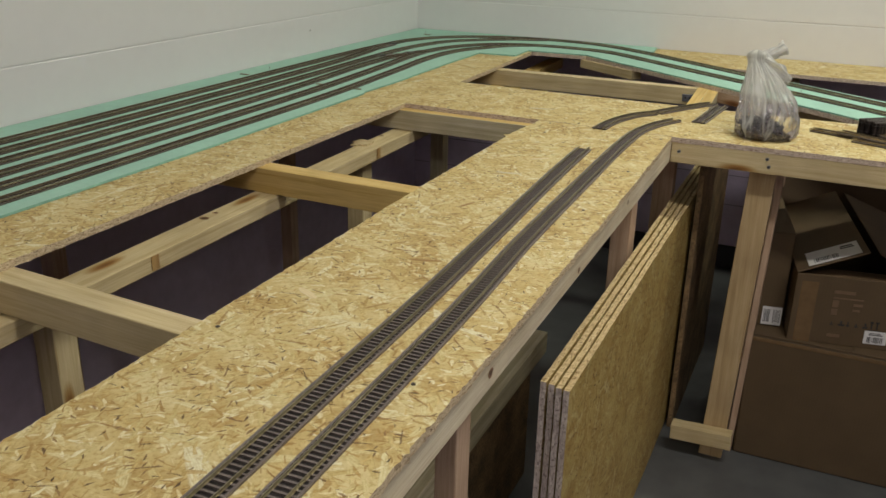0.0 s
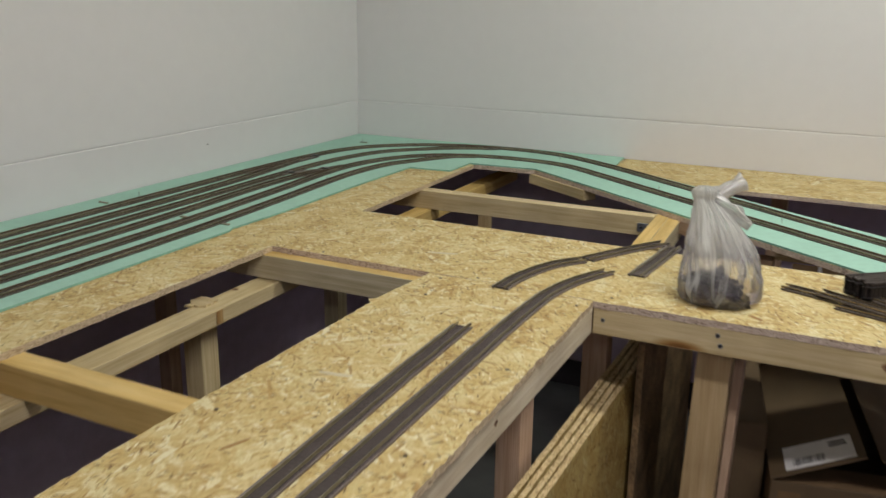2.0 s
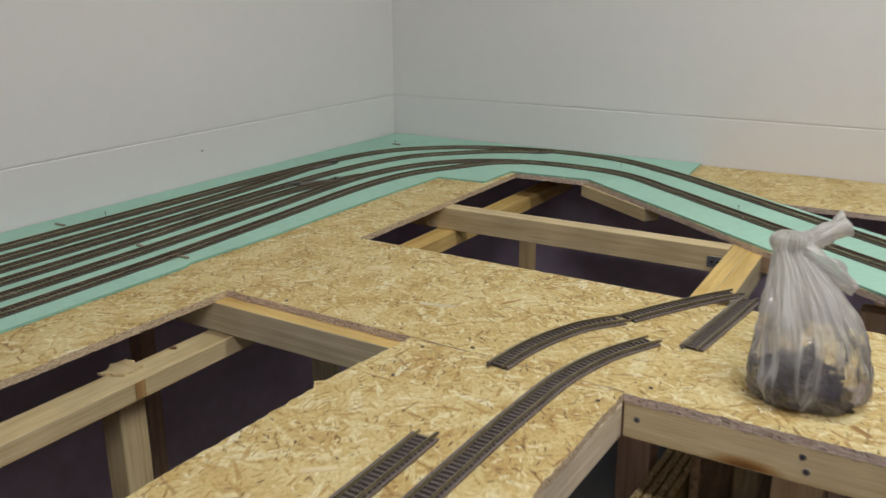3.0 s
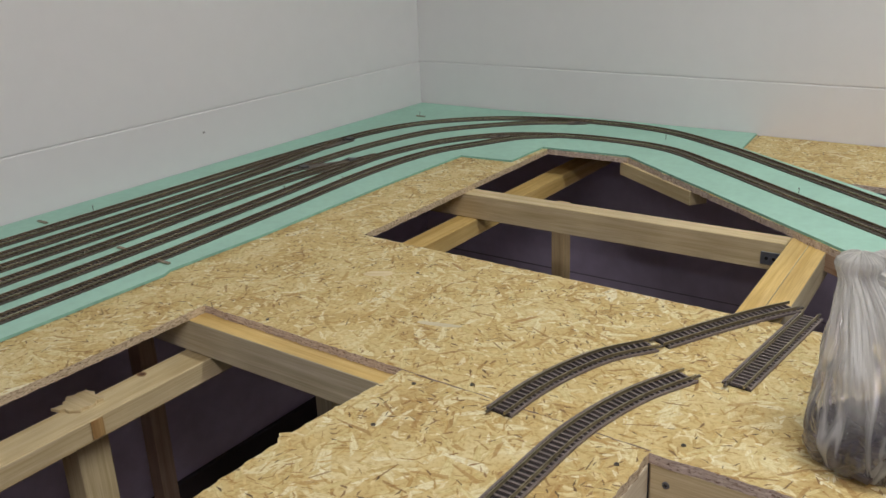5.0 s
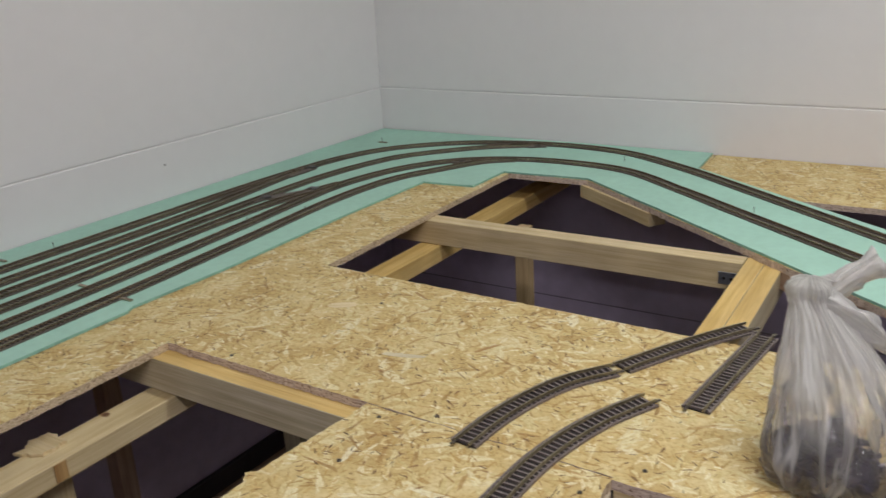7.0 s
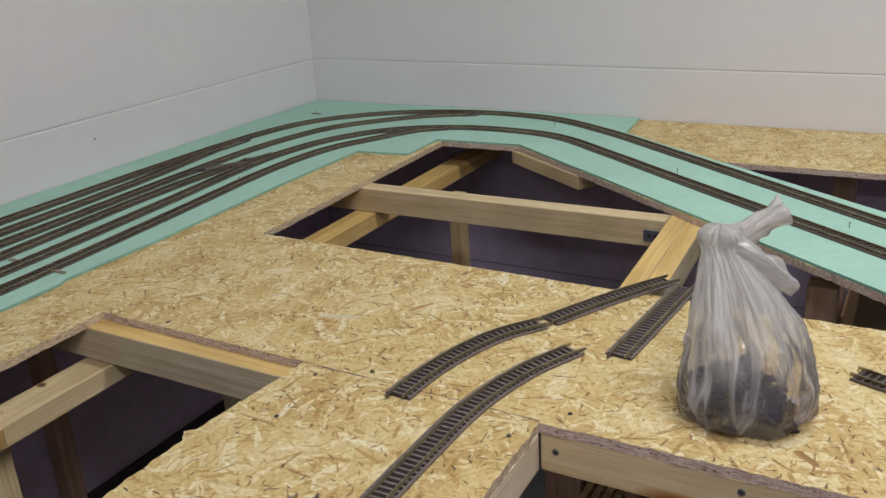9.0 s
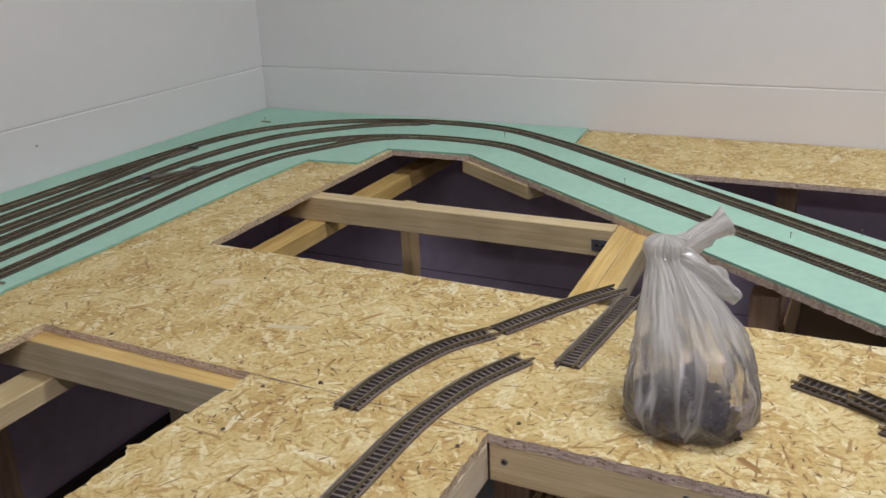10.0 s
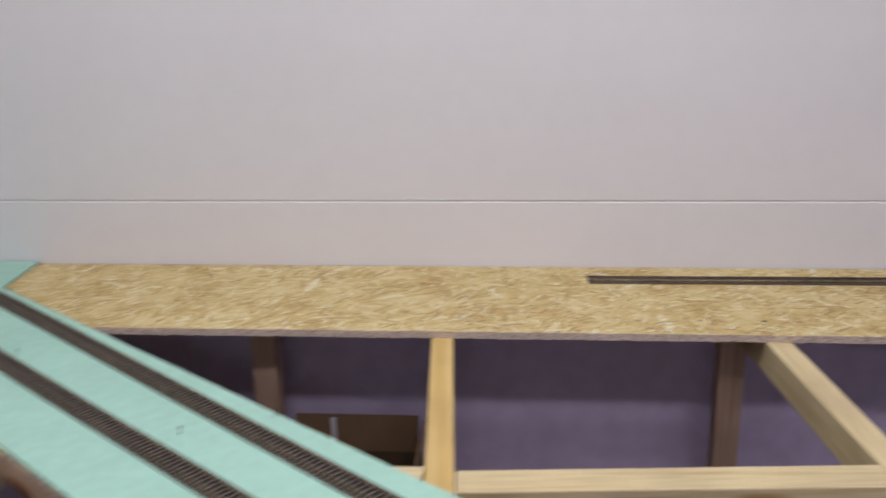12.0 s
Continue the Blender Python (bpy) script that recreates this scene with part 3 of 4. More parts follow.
osb_sheet([(-0.4615, 0.9725), (0.394, 0.3385), (0.806, 0.3385), (-0.2895, 1.1385), (-0.2895, 1.2775)],
          "slanting pressed-strand strip under the green underlay", (1, 0.8, 0), 5, 0.0013)
osb_sheet([(-0.055, 0.975), (1.9, 0.980), (1.9, 1.2775), (-0.2875, 1.2775), (-0.2875, 1.1465)],
          "pressed-strand shelf board along the back wall", (1, 0.5, 0), 6)

# green underlay, 4 mm
rng = random.Random(11)
pts = [(X0 + 0.003, -2.6), (-0.770, -2.6), (-0.768, -0.95), (-0.762, -0.55), (-0.765, 0.060), (-0.773, 0.076), (-0.768, 0.255), (-0.776, 0.57), (-0.774, 0.829), (-0.656, 0.838), (-0.656, 0.967), (-0.462, 0.975),
       (0.393, 0.340), (0.640, 0.160), (0.86, 0.0), (1.27, 0.0), (0.806, 0.339), (0.206, 0.777), (-0.284, 1.134), (-0.297, 1.276), (X0 + 0.003, 1.276)]
bm = slab(ragged(pts, 0.05, 0.0005, rng), 1.0005, 1.0045)
thing("green_underlay", bm, [UNDERLAY, UNDERLAY_EDGE], "mint green foam underlay cut to the line's curve", "underlay", grain=(0, 1, 0))

# ---- the frame ----
J = 0.9893
timber("joist", (-0.78, 0.014, J), (-0.275, 0.008, J), 0.040, 0.046, PINE_YELLOW, "pine joist under the board's cut edge, yellow on top", sides=PINE_GREY)
timber("joist", (-0.78, -0.548, J), (-0.02, -0.562, J), 0.040, 0.046, PINE_YELLOW, "yellow-brown pine joist across the open bay")
timber("joist", (-0.78, -1.112, J), (-0.02, -1.155, J), 0.040, 0.046, PINE, "pale pine joist across the open bay")
timber("joist", (-0.78, -1.72, J), (-0.02, -1.72, J), 0.040, 0.046, PINE, "pale pine joist across the open bay")
timber("joist", (-0.78, 0.658, J), (-0.0595, 0.658, J), 0.036, 0.046, PINE_CLEAR, "pale pine cross beam over the triangular opening")
timber("beam", (-0.0275, 0.30, J), (-0.0505, 0.80, J), 0.028, 0.046, PINE_YELLOW, "yellow pine beam, one of a pair", sides=PINE_GREY)
timber("beam", (0.001, 0.30, J), (-0.022, 0.80, J), 0.028, 0.0455, PINE_YELLOW, "yellow pine beam, one of a pair", sides=PINE_GREY)
timber("beam", (-0.591, -2.5, 0.9425), (-0.6295, 0.33, 0.9425), 0.050, 0.028, PINE, "pale pine beam running under the joists")
timber("beam", (-0.632, 0.332, 0.9425), (-0.642, 1.25, 0.9425), 0.045, 0.032, PINE_YELLOW, "yellow pine beam running under the cross beam")
timber("front_rail", (-0.0030, 0.0195, J), (1.34, 0.0195, J), 0.038, 0.043, PINE, "knotty pine front rail with screw heads")
timber("front_rail", (0.0015, -2.55, J), (-0.0215, -0.001, J), 0.036, 0.042, PINE_WHITE, "pine edge rail of the narrow board with knots")
timber("beam", (0.4475, 1.25, J), (0.510, 0.43, J), 0.031, 0.046, PINE_YELLOW, "yellow pine beam under the back shelf")
timber("beam", (0.912, 1.25, J), (0.993, 0.43, J), 0.036, 0.046, PINE, "pale pine beam under the back shelf")
timber("beam", (0.205, 0.602, J), (0.479, 0.606, J), 0.042, 0.046, PINE, "pale pine beam butted between two others")
timber("beam", (0.514, 0.600, J), (0.955, 0.634, J), 0.042, 0.046, PINE, "pale pine beam with a knot, parallel to the wall")
timber("beam", (0.995, 0.637, J), (1.6, 0.685, J), 0.042, 0.046, PINE, "pale pine beam butted against another")
timber("beam", (-0.003, 0.655, J), (0.120, 0.565, J), 0.036, 0.029, PINE_PINK, "short rosy pine block under the slanting strip")
post(0.186, 0.575, 0.948, 0.040, 0.040, PINE_PINK, "rosy pine post under the slanting strip")
timber("batten", (1.125, 1.000, J), (1.50, 1.000, J), 0.030, 0.017, PINE, "short pale pine batten under the shelf's edge")
# packing block under the slanting strip
timber("packing_block", (-0.470, 0.992, J), (-0.270, 0.852, J), 0.038, 0.027, PINE, "short pine packing block under the slanting strip", "block")
# offcut on the long beam
bm = slab(ragged([(-0.656, -0.198), (-0.622, -0.182), (-0.624, -0.150), (-0.664, -0.146)], 0.004, 0.0024, random.Random(5)), 0.9427, 0.9465)
thing("offcut", bm, [PINE_CLEAR, PINE_CLEAR], "small splintered pine offcut lying on the beam", "offcut")

post(-0.650, -0.170, 0.9142, 0.040, 0.043, PINE, "pale pine post under the long beam")
post(-0.645, -1.041, 0.9142, 0.040, 0.040, PINE, "pale pine post under the long beam with a knot")
post(-0.605, -1.75, 0.9142, 0.034, 0.036, PINE, "pale pine post under the long beam")
post(-0.645, 0.250, 0.9142, 0.036, 0.036, PINE_GREY, "pale pine post under the long beam's end")
post(-0.581, 0.910, 0.905, 0.030, 0.030, PINE_SHADED, "pale pine post in the triangular opening, shade put into its colour")
post(0.157, 1.14, 0.962, 0.040, 0.036, PINE_PINK, "rosy pine post before the back wall")
post(0.917, 1.15, 0.962, 0.040, 0.036, PINE_PINK, "rosy pine post before the back wall")
post(-0.036, -0.240, 0.942, 0.036, 0.050, PINE_PINK, "rosy pine post under the edge rail")
post(-0.034, 0.150, 0.984, 0.044, 0.036, PINE_PINK, "rosy pine post at the inner corner")
post(-0.030, -1.06, 0.942, 0.026, 0.040, PINE_PINK, "pale pine post under the edge rail")
post(0.181, 0.055, 0.944, 0.052, 0.036, PINE_SHADED, "pale pine post under the front rail", lean=-0.020)
post(0.214, 0.098, 0.944, 0.014, 0.045, PINE_PINK, "thin rosy pine upright behind the post", lean=-0.018)
post(1.10, 0.055, 0.944, 0.050, 0.036, PINE, "pale pine post under the front rail")
post(-0.30, -0.62, 0.942, 0.040, 0.038, PINE_PINK, "rosy pine post under a joist")
timber("foot_rail", (0.069, 0.0185, 0.328), (0.2035, 0.0185, 0.333), 0.034, 0.036, PINE, "short pine foot rail screwed to the post")
timber("foot_rail", (-0.1865, -1.28, 0.625), (-0.1865, -0.25, 0.625), 0.040, 0.045, PINE_GREY, "pine rail low under the narrow board")
timber("foot_rail", (-1.145, -2.4, 0.284), (-1.145, 1.2, 0.284), 0.11, 0.034, PINE_PINK, "flat pine foot rail lying along the wall")
for y in (-1.55, -0.62, 0.23):
    post(-1.115, y, 0.945, 0.036, 0.036, PINE_PINK, "rosy pine leg near the wall", 0.284)

# ---- stored sheets under the table ----
stack = root("sheet_stack", (0.037, -0.2, FZ), "stack of upright pressed-strand sheets stored under the table", "sheet stack")
rng = random.Random(21)
for i in range(4):
    x = -0.0050 + i * 0.0111 + rng.uniform(-0.0006, 0.0006)
    y0, y1, h = -0.822 + rng.uniform(-0.003, 0.003), 0.62, 0.838 + rng.uniform(-0.003, 0.004)
    bm = bmesh.new()
    prof = ragged([(y0, FZ), (y1, FZ), (y1, h), (y0, h)], 0.012, 0.0009, rng)
    a = [bm.verts.new((x + 0.0084, p, max(q, FZ))) for p, q in prof]
    b = [bm.verts.new((x, p, max(q, FZ))) for p, q in prof]
    bm.faces.new(a)
    bm.faces.new(b[::-1])
    for k in range(len(a)):
        f = bm.faces.new((a[k], b[k], b[(k + 1) % len(a)], a[(k + 1) % len(a)]))
        f.material_index = 2 if max(v.co.y for v in f.verts) < y0 + 0.004 else 1
    part("sheet", bm, [OSB_STORED, OSB_EDGE_PALE, OSB_EDGE_PINK], stack, grain=(0, 0.3, 1))
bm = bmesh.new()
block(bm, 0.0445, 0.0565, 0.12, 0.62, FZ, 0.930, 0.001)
thing("chipboard_sheet", bm, OSB_SHADED, "single upright pressed-strand sheet behind the stack, its shade put into the brown", "board", grain=(0, 0.2, 1))
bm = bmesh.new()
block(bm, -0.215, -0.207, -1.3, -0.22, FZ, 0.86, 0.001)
thing("chipboard_sheet", bm, OSB_SHADED, "pressed-strand sheet standing under the narrow board, its shade put into the brown", "board", grain=(0, 1, 0.2))


# ---- model railway track ----
def smooth_line(points, step):
    """Evenly spaced points with headings along a soft curve through the given ones."""
    P = [Vector((x, y)) for x, y in points]
    P = [P[0] * 2 - P[1]] + P + [P[-1] * 2 - P[-2]]
    fine = []
    for i in range(1, len(P) - 2):
        p0, p1, p2, p3 = P[i - 1], P[i], P[i + 1], P[i + 2]
        t01, t12, t23 = (max((b - a).length, 1e-4) ** 0.5 for a, b in ((p0, p1), (p1, p2), (p2, p3)))
        m1 = (p2 - p1) + t12 * ((p1 - p0) / t01 - (p2 - p0) / (t01 + t12))
        m2 = (p2 - p1) + t12 * ((p3 - p2) / t23 - (p3 - p1) / (t12 + t23))
        k = max(4, int((p2 - p1).length / 0.004))
        for j in range(k):
            t = j / k
            fine.append((2 * t ** 3 - 3 * t * t + 1) * p1 + (t ** 3 - 2 * t * t + t) * m1 + (-2 * t ** 3 + 3 * t * t) * p2 + (t ** 3 - t * t) * m2)
    fine.append(P[-2])
    d = np.concatenate([[0], np.cumsum([(b - a).length for a, b in zip(fine, fine[1:])])])
    n = max(2, int(round(d[-1] / step)))
    s = np.linspace(0, d[-1], n + 1)
    xs, ys = np.interp(s, d, [p.x for p in fine]), np.interp(s, d, [p.y for p in fine])
    hx, hy = np.gradient(xs), np.gradient(ys)
    L = np.hypot(hx, hy)
    return [(Vector((x, y)), Vector((a / l, b / l))) for x, y, a, b, l in zip(xs, ys, hx, hy, L)]


def ribbon(bm, line, off, half, z0, z1):
    """A square bar that follows the line at an offset to its right."""
    rings = []
    for p, h in line:
        r = Vector((h.y, -h.x))
        c = [p + r * (off - half), p + r * (off + half)]
        rings.append([bm.verts.new((*q, z)) for q, z in ((c[0], z0), (c[1], z0), (c[1], z1), (c[0], z1))])
    for a, b in zip(rings, rings[1:]):
        for i in range(4):
            bm.faces.new((a[i], a[(i + 1) % 4], b[(i + 1) % 4], b[i]))
    bm.faces.new(rings[0][::-1])
    bm.faces.new(rings[-1])


PITCH = 0.0076


def track_bms(points, z, pitch=PITCH, half=0.0155, tall=1.0):
    line = smooth_line(points, pitch)
    sparse = smooth_line(points, 0.012)
    bed, grid = bmesh.new(), bmesh.new()
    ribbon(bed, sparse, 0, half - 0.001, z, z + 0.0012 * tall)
    for s in (-1, 1):
        ribbon(grid, sparse, s * (half - 0.0012), 0.0012, z, z + 0.0026 * tall)
    for p, h in line[:-1]:
        p = p + h * pitch * 0.5
        r = Vector((h.y, -h.x))
        w, l = pitch * 0.165, half - 0.002
        c = [p - r * l - h * w, p + r * l - h * w, p + r * l + h * w, p - r * l + h * w]
        lo = [grid.verts.new((*q, z + 0.0008)) for q in c]
        hi = [grid.verts.new((*q, z + 0.0028 * tall)) for q in c]
        grid.faces.new(hi)
        for i in range(4):
            grid.faces.new((lo[i], lo[(i + 1) % 4], hi[(i + 1) % 4], hi[i]))
    rails = []
    (p0, h0), (p1, h1) = sparse[0], sparse[-1]
    longer = [(p0 - h0 * 0.003, h0)] + sparse + [(p1 + h1 * 0.003, h1)]
    for s in (-1, 1):
        bm = bmesh.new()
        ribbon(bm, longer, s * 0.0087, 0.0011, z + 0.0026, z + 0.0034)
        ribbon(bm, longer, s * 0.0087, 0.0006, z + 0.0034, z + 0.0060)
        rails.append(bm)
    for b in [bed, grid] + rails:
        bmesh.ops.recalc_face_normals(b, faces=b.faces[:])
    return bed, grid, rails


def track(points, z, label, group, brown=False, name="track", pitch=PITCH):
    bed, grid, rails = track_bms(points, z, pitch)
    x, y = points[0]
    t = root(name, (x, y, z), label, "model track", group)
    g = (points[-1][0] - x, points[-1][1] - y, 0)
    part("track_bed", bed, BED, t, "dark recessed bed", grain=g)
    part("sleeper_grid", grid, OLD_GRID if brown else GRID, t, grain=g)
    metal = [part("rail", r, OLD_RAIL if brown else RAIL, t, "brass coloured rail", grain=g) for r in rails]
    if not brown:
        # a dark joiner on one rail at each end
        line = smooth_line(points, 0.012)
        for (p, h), side, fore in ((line[0], -1, -1), (line[-1], 1, 1)):
            bm = bmesh.new()
            q = p + Vector((h.y, -h.x)) * side * 0.0087 + h * fore * 0.0035
            block(bm, -0.0055, 0.0055, -0.0016, 0.0016, 0.0, 0.0022, 0.0004, pose(q.x, q.y, z + 0.0018, 0, 0, math.degrees(math.atan2(h.y, h.x))))
            part("joiner", bm, STEEL, metal[0 if side < 0 else 1], "dark rail joiner")
    return t


ZU = 1.0046
LEFT = "tracks laid on the green underlay"
S = -2.55
outer = [(-1.110, S), (-1.110, -0.9), (-1.111, 0.30), (-1.111, 0.60), (-1.102, 0.80), (-1.083, 0.935), (-1.050, 1.025), (-1.000, 1.092), (-0.898, 1.170), (-0.763, 1.217), (-0.622, 1.231), (-0.473, 1.207), (-0.311, 1.116), (-0.150, 0.997), (0.130, 0.781), (0.567, 0.443), (0.95, 0.147), (1.10, 0.03)]
inner = [(-0.878, S), (-0.880, -0.9), (-0.884, 0.0), (-0.905, 0.40), (-0.922, 0.62), (-0.921, 0.751), (-0.881, 0.902), (-0.800, 1.010), (-0.682, 1.066), (-0.549, 1.079), (-0.410, 1.053), (-0.265, 0.955), (-0.131, 0.853), (0.054, 0.714), (0.251, 0.568), (0.511, 0.374), (0.85, 0.121), (0.98, 0.024)]
track(outer, ZU, "outer main track curving round the room's corner", LEFT, True)
track(inner, ZU, "inner main track curving round the room's corner", LEFT, True)
track([(-1.053, S), (-1.053, -0.9), (-1.055, 0.20), (-1.066, 0.50), (-1.084, 0.68), (-1.100, 0.83)], ZU - 0.0003, "siding track running into the outer track", LEFT, True)
track([(-0.996, S), (-0.998, -0.9), (-1.003, 0.15), (-1.012, 0.55), (-1.010, 0.75), (-0.992, 0.88), (-0.955, 0.995), (-0.860, 1.108), (-0.790, 1.165), (-0.690, 1.215)], ZU - 0.0006, "siding track joining the outer track past the corner", LEFT, True)
track([(-0.936, S), (-0.938, -0.9), (-0.945, 0.0), (-0.966, 0.42), (-0.962, 0.58), (-0.930, 0.74)], ZU - 0.0003, "siding track running into the inner track", LEFT, True)
track([(-0.820, S), (-0.821, -0.9), (-0.823, 0.0), (-0.842, 0.35), (-0.860, 0.62), (-0.854, 0.758), (-0.836, 0.841), (-0.800, 0.915), (-0.740, 1.020), (-0.680, 1.062)], ZU - 0.0006, "innermost siding track beside the underlay's edge", LEFT, True)
track([(0.692, 1.205), (1.2, 1.208), (1.85, 1.210)], 1.0, "straight track lying on the back shelf", "tracks on the back shelf", True)

# point motors beside the sidings
for x, y, a in ((-1.085, 0.816, 8), (-1.000, 0.580, -4), (-0.962, 0.676, 8), (-0.693, 1.198, -60), (-0.784, 1.000, -55)):
    m = pose(x, y, ZU + 0.0025, 0, 0, a)
    mo = root("point_motor", (x, y, ZU), "small black point motor beside a track", "point motor", "point motors")
    bm = bmesh.new()
    block(bm, -0.006, 0.006, -0.022, 0.022, -0.0024, 0.0012, 0.0006, m)
    part("case", bm, OLD_GRID, mo)
    bm = bmesh.new()
    block(bm, -0.0015, 0.0015, -0.008, 0.008, 0.0012, 0.0026, 0.0, m)
    part("lever", bm, BLACK, mo)

BOARD = "loose tracks on the board"
track([(-0.030, -2.1), (-0.049, -1.28), (-0.057, -0.97), (-0.068, -0.75), (-0.0755, -0.42), (-0.080, -0.18), (-0.0795, -0.09), (-0.0755, 0.0), (-0.056, 0.086), (-0.026, 0.153)], 1.0005, "grey-brown track running along the board and curving off", BOARD)
track([(-0.080, -2.1), (-0.100, -1.28), (-0.106, -1.0), (-0.116, -0.75), (-0.1315, -0.40), (-0.137, -0.197)], 1.0005, "grey-brown straight track running along the board", BOARD)
track([(-0.156, -0.013), (-0.151, 0.047), (-0.1375, 0.107), (-0.1187, 0.155), (-0.086, 0.201)], 1.0005, "single curved track piece", BOARD)
track([(-0.080, 0.211), (-0.0475, 0.2745), (-0.0095, 0.3415), (0.018, 0.383)], 1.0005, "slightly curved track piece reaching over the edge", BOARD)
track([(0.024, 0.156), (0.043, 0.366)], 1.0005, "single straight track piece beside the bag", BOARD)

# ---- screws, bracket, pins ----
def screw(parent, at, normal, r, metal):
    """A countersunk head with a dark recess."""
    n = Vector(normal)
    m = Matrix.Translation(at) @ n.to_track_quat("Z", "Y").to_matrix().to_4x4()
    bm = bmesh.new()
    bmesh.ops.create_cone(bm, cap_ends=True, segments=14, radius1=r, radius2=r * 0.86, depth=0.0012, matrix=m @ Matrix.Translation((0, 0, 0.0004)))
    for a in (0, 90):
        mm = m @ pose(0, 0, 0.001, 0, 0, a + 20)
        vs = [bm.verts.new(mm @ Vector((x, y, 0.0001))) for x, y in ((-r * 0.5, -r * 0.14), (r * 0.5, -r * 0.14), (r * 0.5, r * 0.14), (-r * 0.5, r * 0.14))]
        f = bm.faces.new(vs)
        f.material_index = 1
    return part("screw_head", bm, [metal, BLACK], parent, "dark screw head" if metal == STEEL else "zinc screw head")


SHEETS = [o for o in scene.objects if o.name.startswith("osb_sheet")]
RAILS = [o for o in scene.objects if o.name.startswith("front_rail")]
for x, y in ((-0.455, 0.252), (-0.525, 0.030), (-0.211, 0.022), (0.018, 0.027), (-0.70, -0.565), (-0.70, -1.12), (0.40, 0.022), (0.16, 0.30)):
    screw(SHEETS[0], (x, y, 1.0), (0, 0, 1), 0.0026, STEEL)
for x, y in ((-0.266, -0.007), (-0.250, -0.094), (-0.021, -0.032), (-0.024, -0.307), (-0.275, -0.565), (-0.277, -1.141), (-0.032, -1.158), (-0.034, -0.559)):
    screw(SHEETS[1], (x, y, 0.9996), (0, 0, 1), 0.0026, STEEL)
for x, y in ((0.10, 1.02), (0.49, 1.03), (0.93, 1.03)):
    screw(SHEETS[3], (x, y, 1.0), (0, 0, 1), 0.0026, STEEL)
for x, z in ((0.013, 0.971), (0.187, 0.977), (0.192, 0.9615), (0.511, 0.967), (0.542, 0.973), (0.589, 0.973)):
    screw(RAILS[0], (x, 0.0005, z), (0, -1, 0), 0.0038, ZINC)

# single large flakes that stand out on the boards
def flake(parent, x, y, length, width, angle, material, top):
    rng = random.Random(int(x * 1000) + 77)
    m = pose(x, y, top, 0, 0, angle)
    bm = bmesh.new()
    n = 14
    outline = []
    for i in range(n):
        a = 2 * math.pi * i / n
        c, s = math.cos(a), math.sin(a)
        outline.append((length / 2 * abs(c) ** 0.7 * (1 if c > 0 else -1) * rng.uniform(0.85, 1.1), width / 2 * abs(s) ** 0.7 * (1 if s > 0 else -1) * rng.uniform(0.75, 1.1)))
    hi = [bm.verts.new(m @ Vector((p, q, 0.0003))) for p, q in outline]
    lo = [bm.verts.new(m @ Vector((p, q, -0.0002))) for p, q in outline]
    bm.faces.new(hi)
    for i in range(n):
        bm.faces.new((hi[i], lo[i], lo[(i + 1) % n], hi[(i + 1) % n]))
    return part("flake", bm, material, parent, grain=(math.cos(math.radians(angle)), math.sin(math.radians(angle)), 0))


FLAKES = [(0, -0.502, 0.222, 0.045, 0.020, 30, 0), (0, -0.247, 0.190, 0.040, 0.006, 62, 1), (0, -0.330, 0.128, 0.060, 0.010, 15, 2),
          (0, 0.233, 0.040, 0.030, 0.008, -40, 1), (0, 0.30, 0.085, 0.026, 0.004, -20, 1), (0, -0.42, 0.30, 0.034, 0.005, -28, 1),
          (1, -0.19, -0.30, 0.040, 0.010, 40, 0), (1, -0.205, -0.62, 0.036, 0.006, 70, 1), (1, -0.16, -0.86, 0.045, 0.007, 20, 1), (1, -0.24, -1.02, 0.04, 0.012, -30, 0), (1, -0.21, -0.42, 0.05, 0.009, 10, 2)]
for s, x, y, l, w, a, k in FLAKES:
    flake(SHEETS[s], x, y, l, w, a, (FLAKE_PALE, FLAKE_BROWN, FLAKE_GREY)[k], 1.0 if s == 0 else 0.9996)

# knots that show in the rails
def knot(parent, at, normal, r):
    n = Vector(normal)
    m = Matrix.Translation(at) @ n.to_track_quat("Z", "Y").to_matrix().to_4x4()
    bm = bmesh.new()
    for q, z in ((1.0, 0.0002), (0.55, 0.0004)):
        vs = [bm.verts.new(m @ Vector((r * q * math.cos(a) * (1 + 0.12 * math.sin(3 * a)), r * q * 0.8 * math.sin(a), z))) for a in (i * math.pi / 9 for i in range(18))]
        f = bm.faces.new(vs)
        f.material_index = 0 if q == 1.0 else 1
    return part("knot", bm, [KNOT, KNOT_HEART], parent, "dark brown knot")


for x, z, r in ((0.415, 0.972, 0.0085), (0.66, 0.958, 0.006), (0.95, 0.972, 0.008)):
    knot(RAILS[0], (x, 0.0005, z), (0, -1, 0), r)
for y, z, r in ((-1.048, 0.967, 0.0075), (-0.70, 0.958, 0.006), (-0.398, 0.972, 0.005), (-1.42, 0.966, 0.008)):
    knot(RAILS[1], (0.0015 - 0.00902 * (y + 2.55) + 0.0182, y, z), (1, 0, 0), r)

BEAM = [o for o in scene.objects if o.name.startswith("beam") and "under the joists" in str(o.get("label", ""))]
if BEAM:
    knot(BEAM[0], (-0.641, -0.083, 0.9425), (0, 0, 1), 0.007)
    knot(BEAM[0], (-0.626, -0.731, 0.9425), (0, 0, 1), 0.009)
    knot(BEAM[0], (-0.628, -0.700, 0.9425), (0, 0, 1), 0.006)
    bm = bmesh.new()
    for y in (-0.179, -0.895):
        block(bm, -0.6245 - 0.0136 * y + 0.0254, -0.6245 - 0.0136 * y + 0.0262, y - 0.008, y + 0.008, 0.918, 0.941, 0.0002)
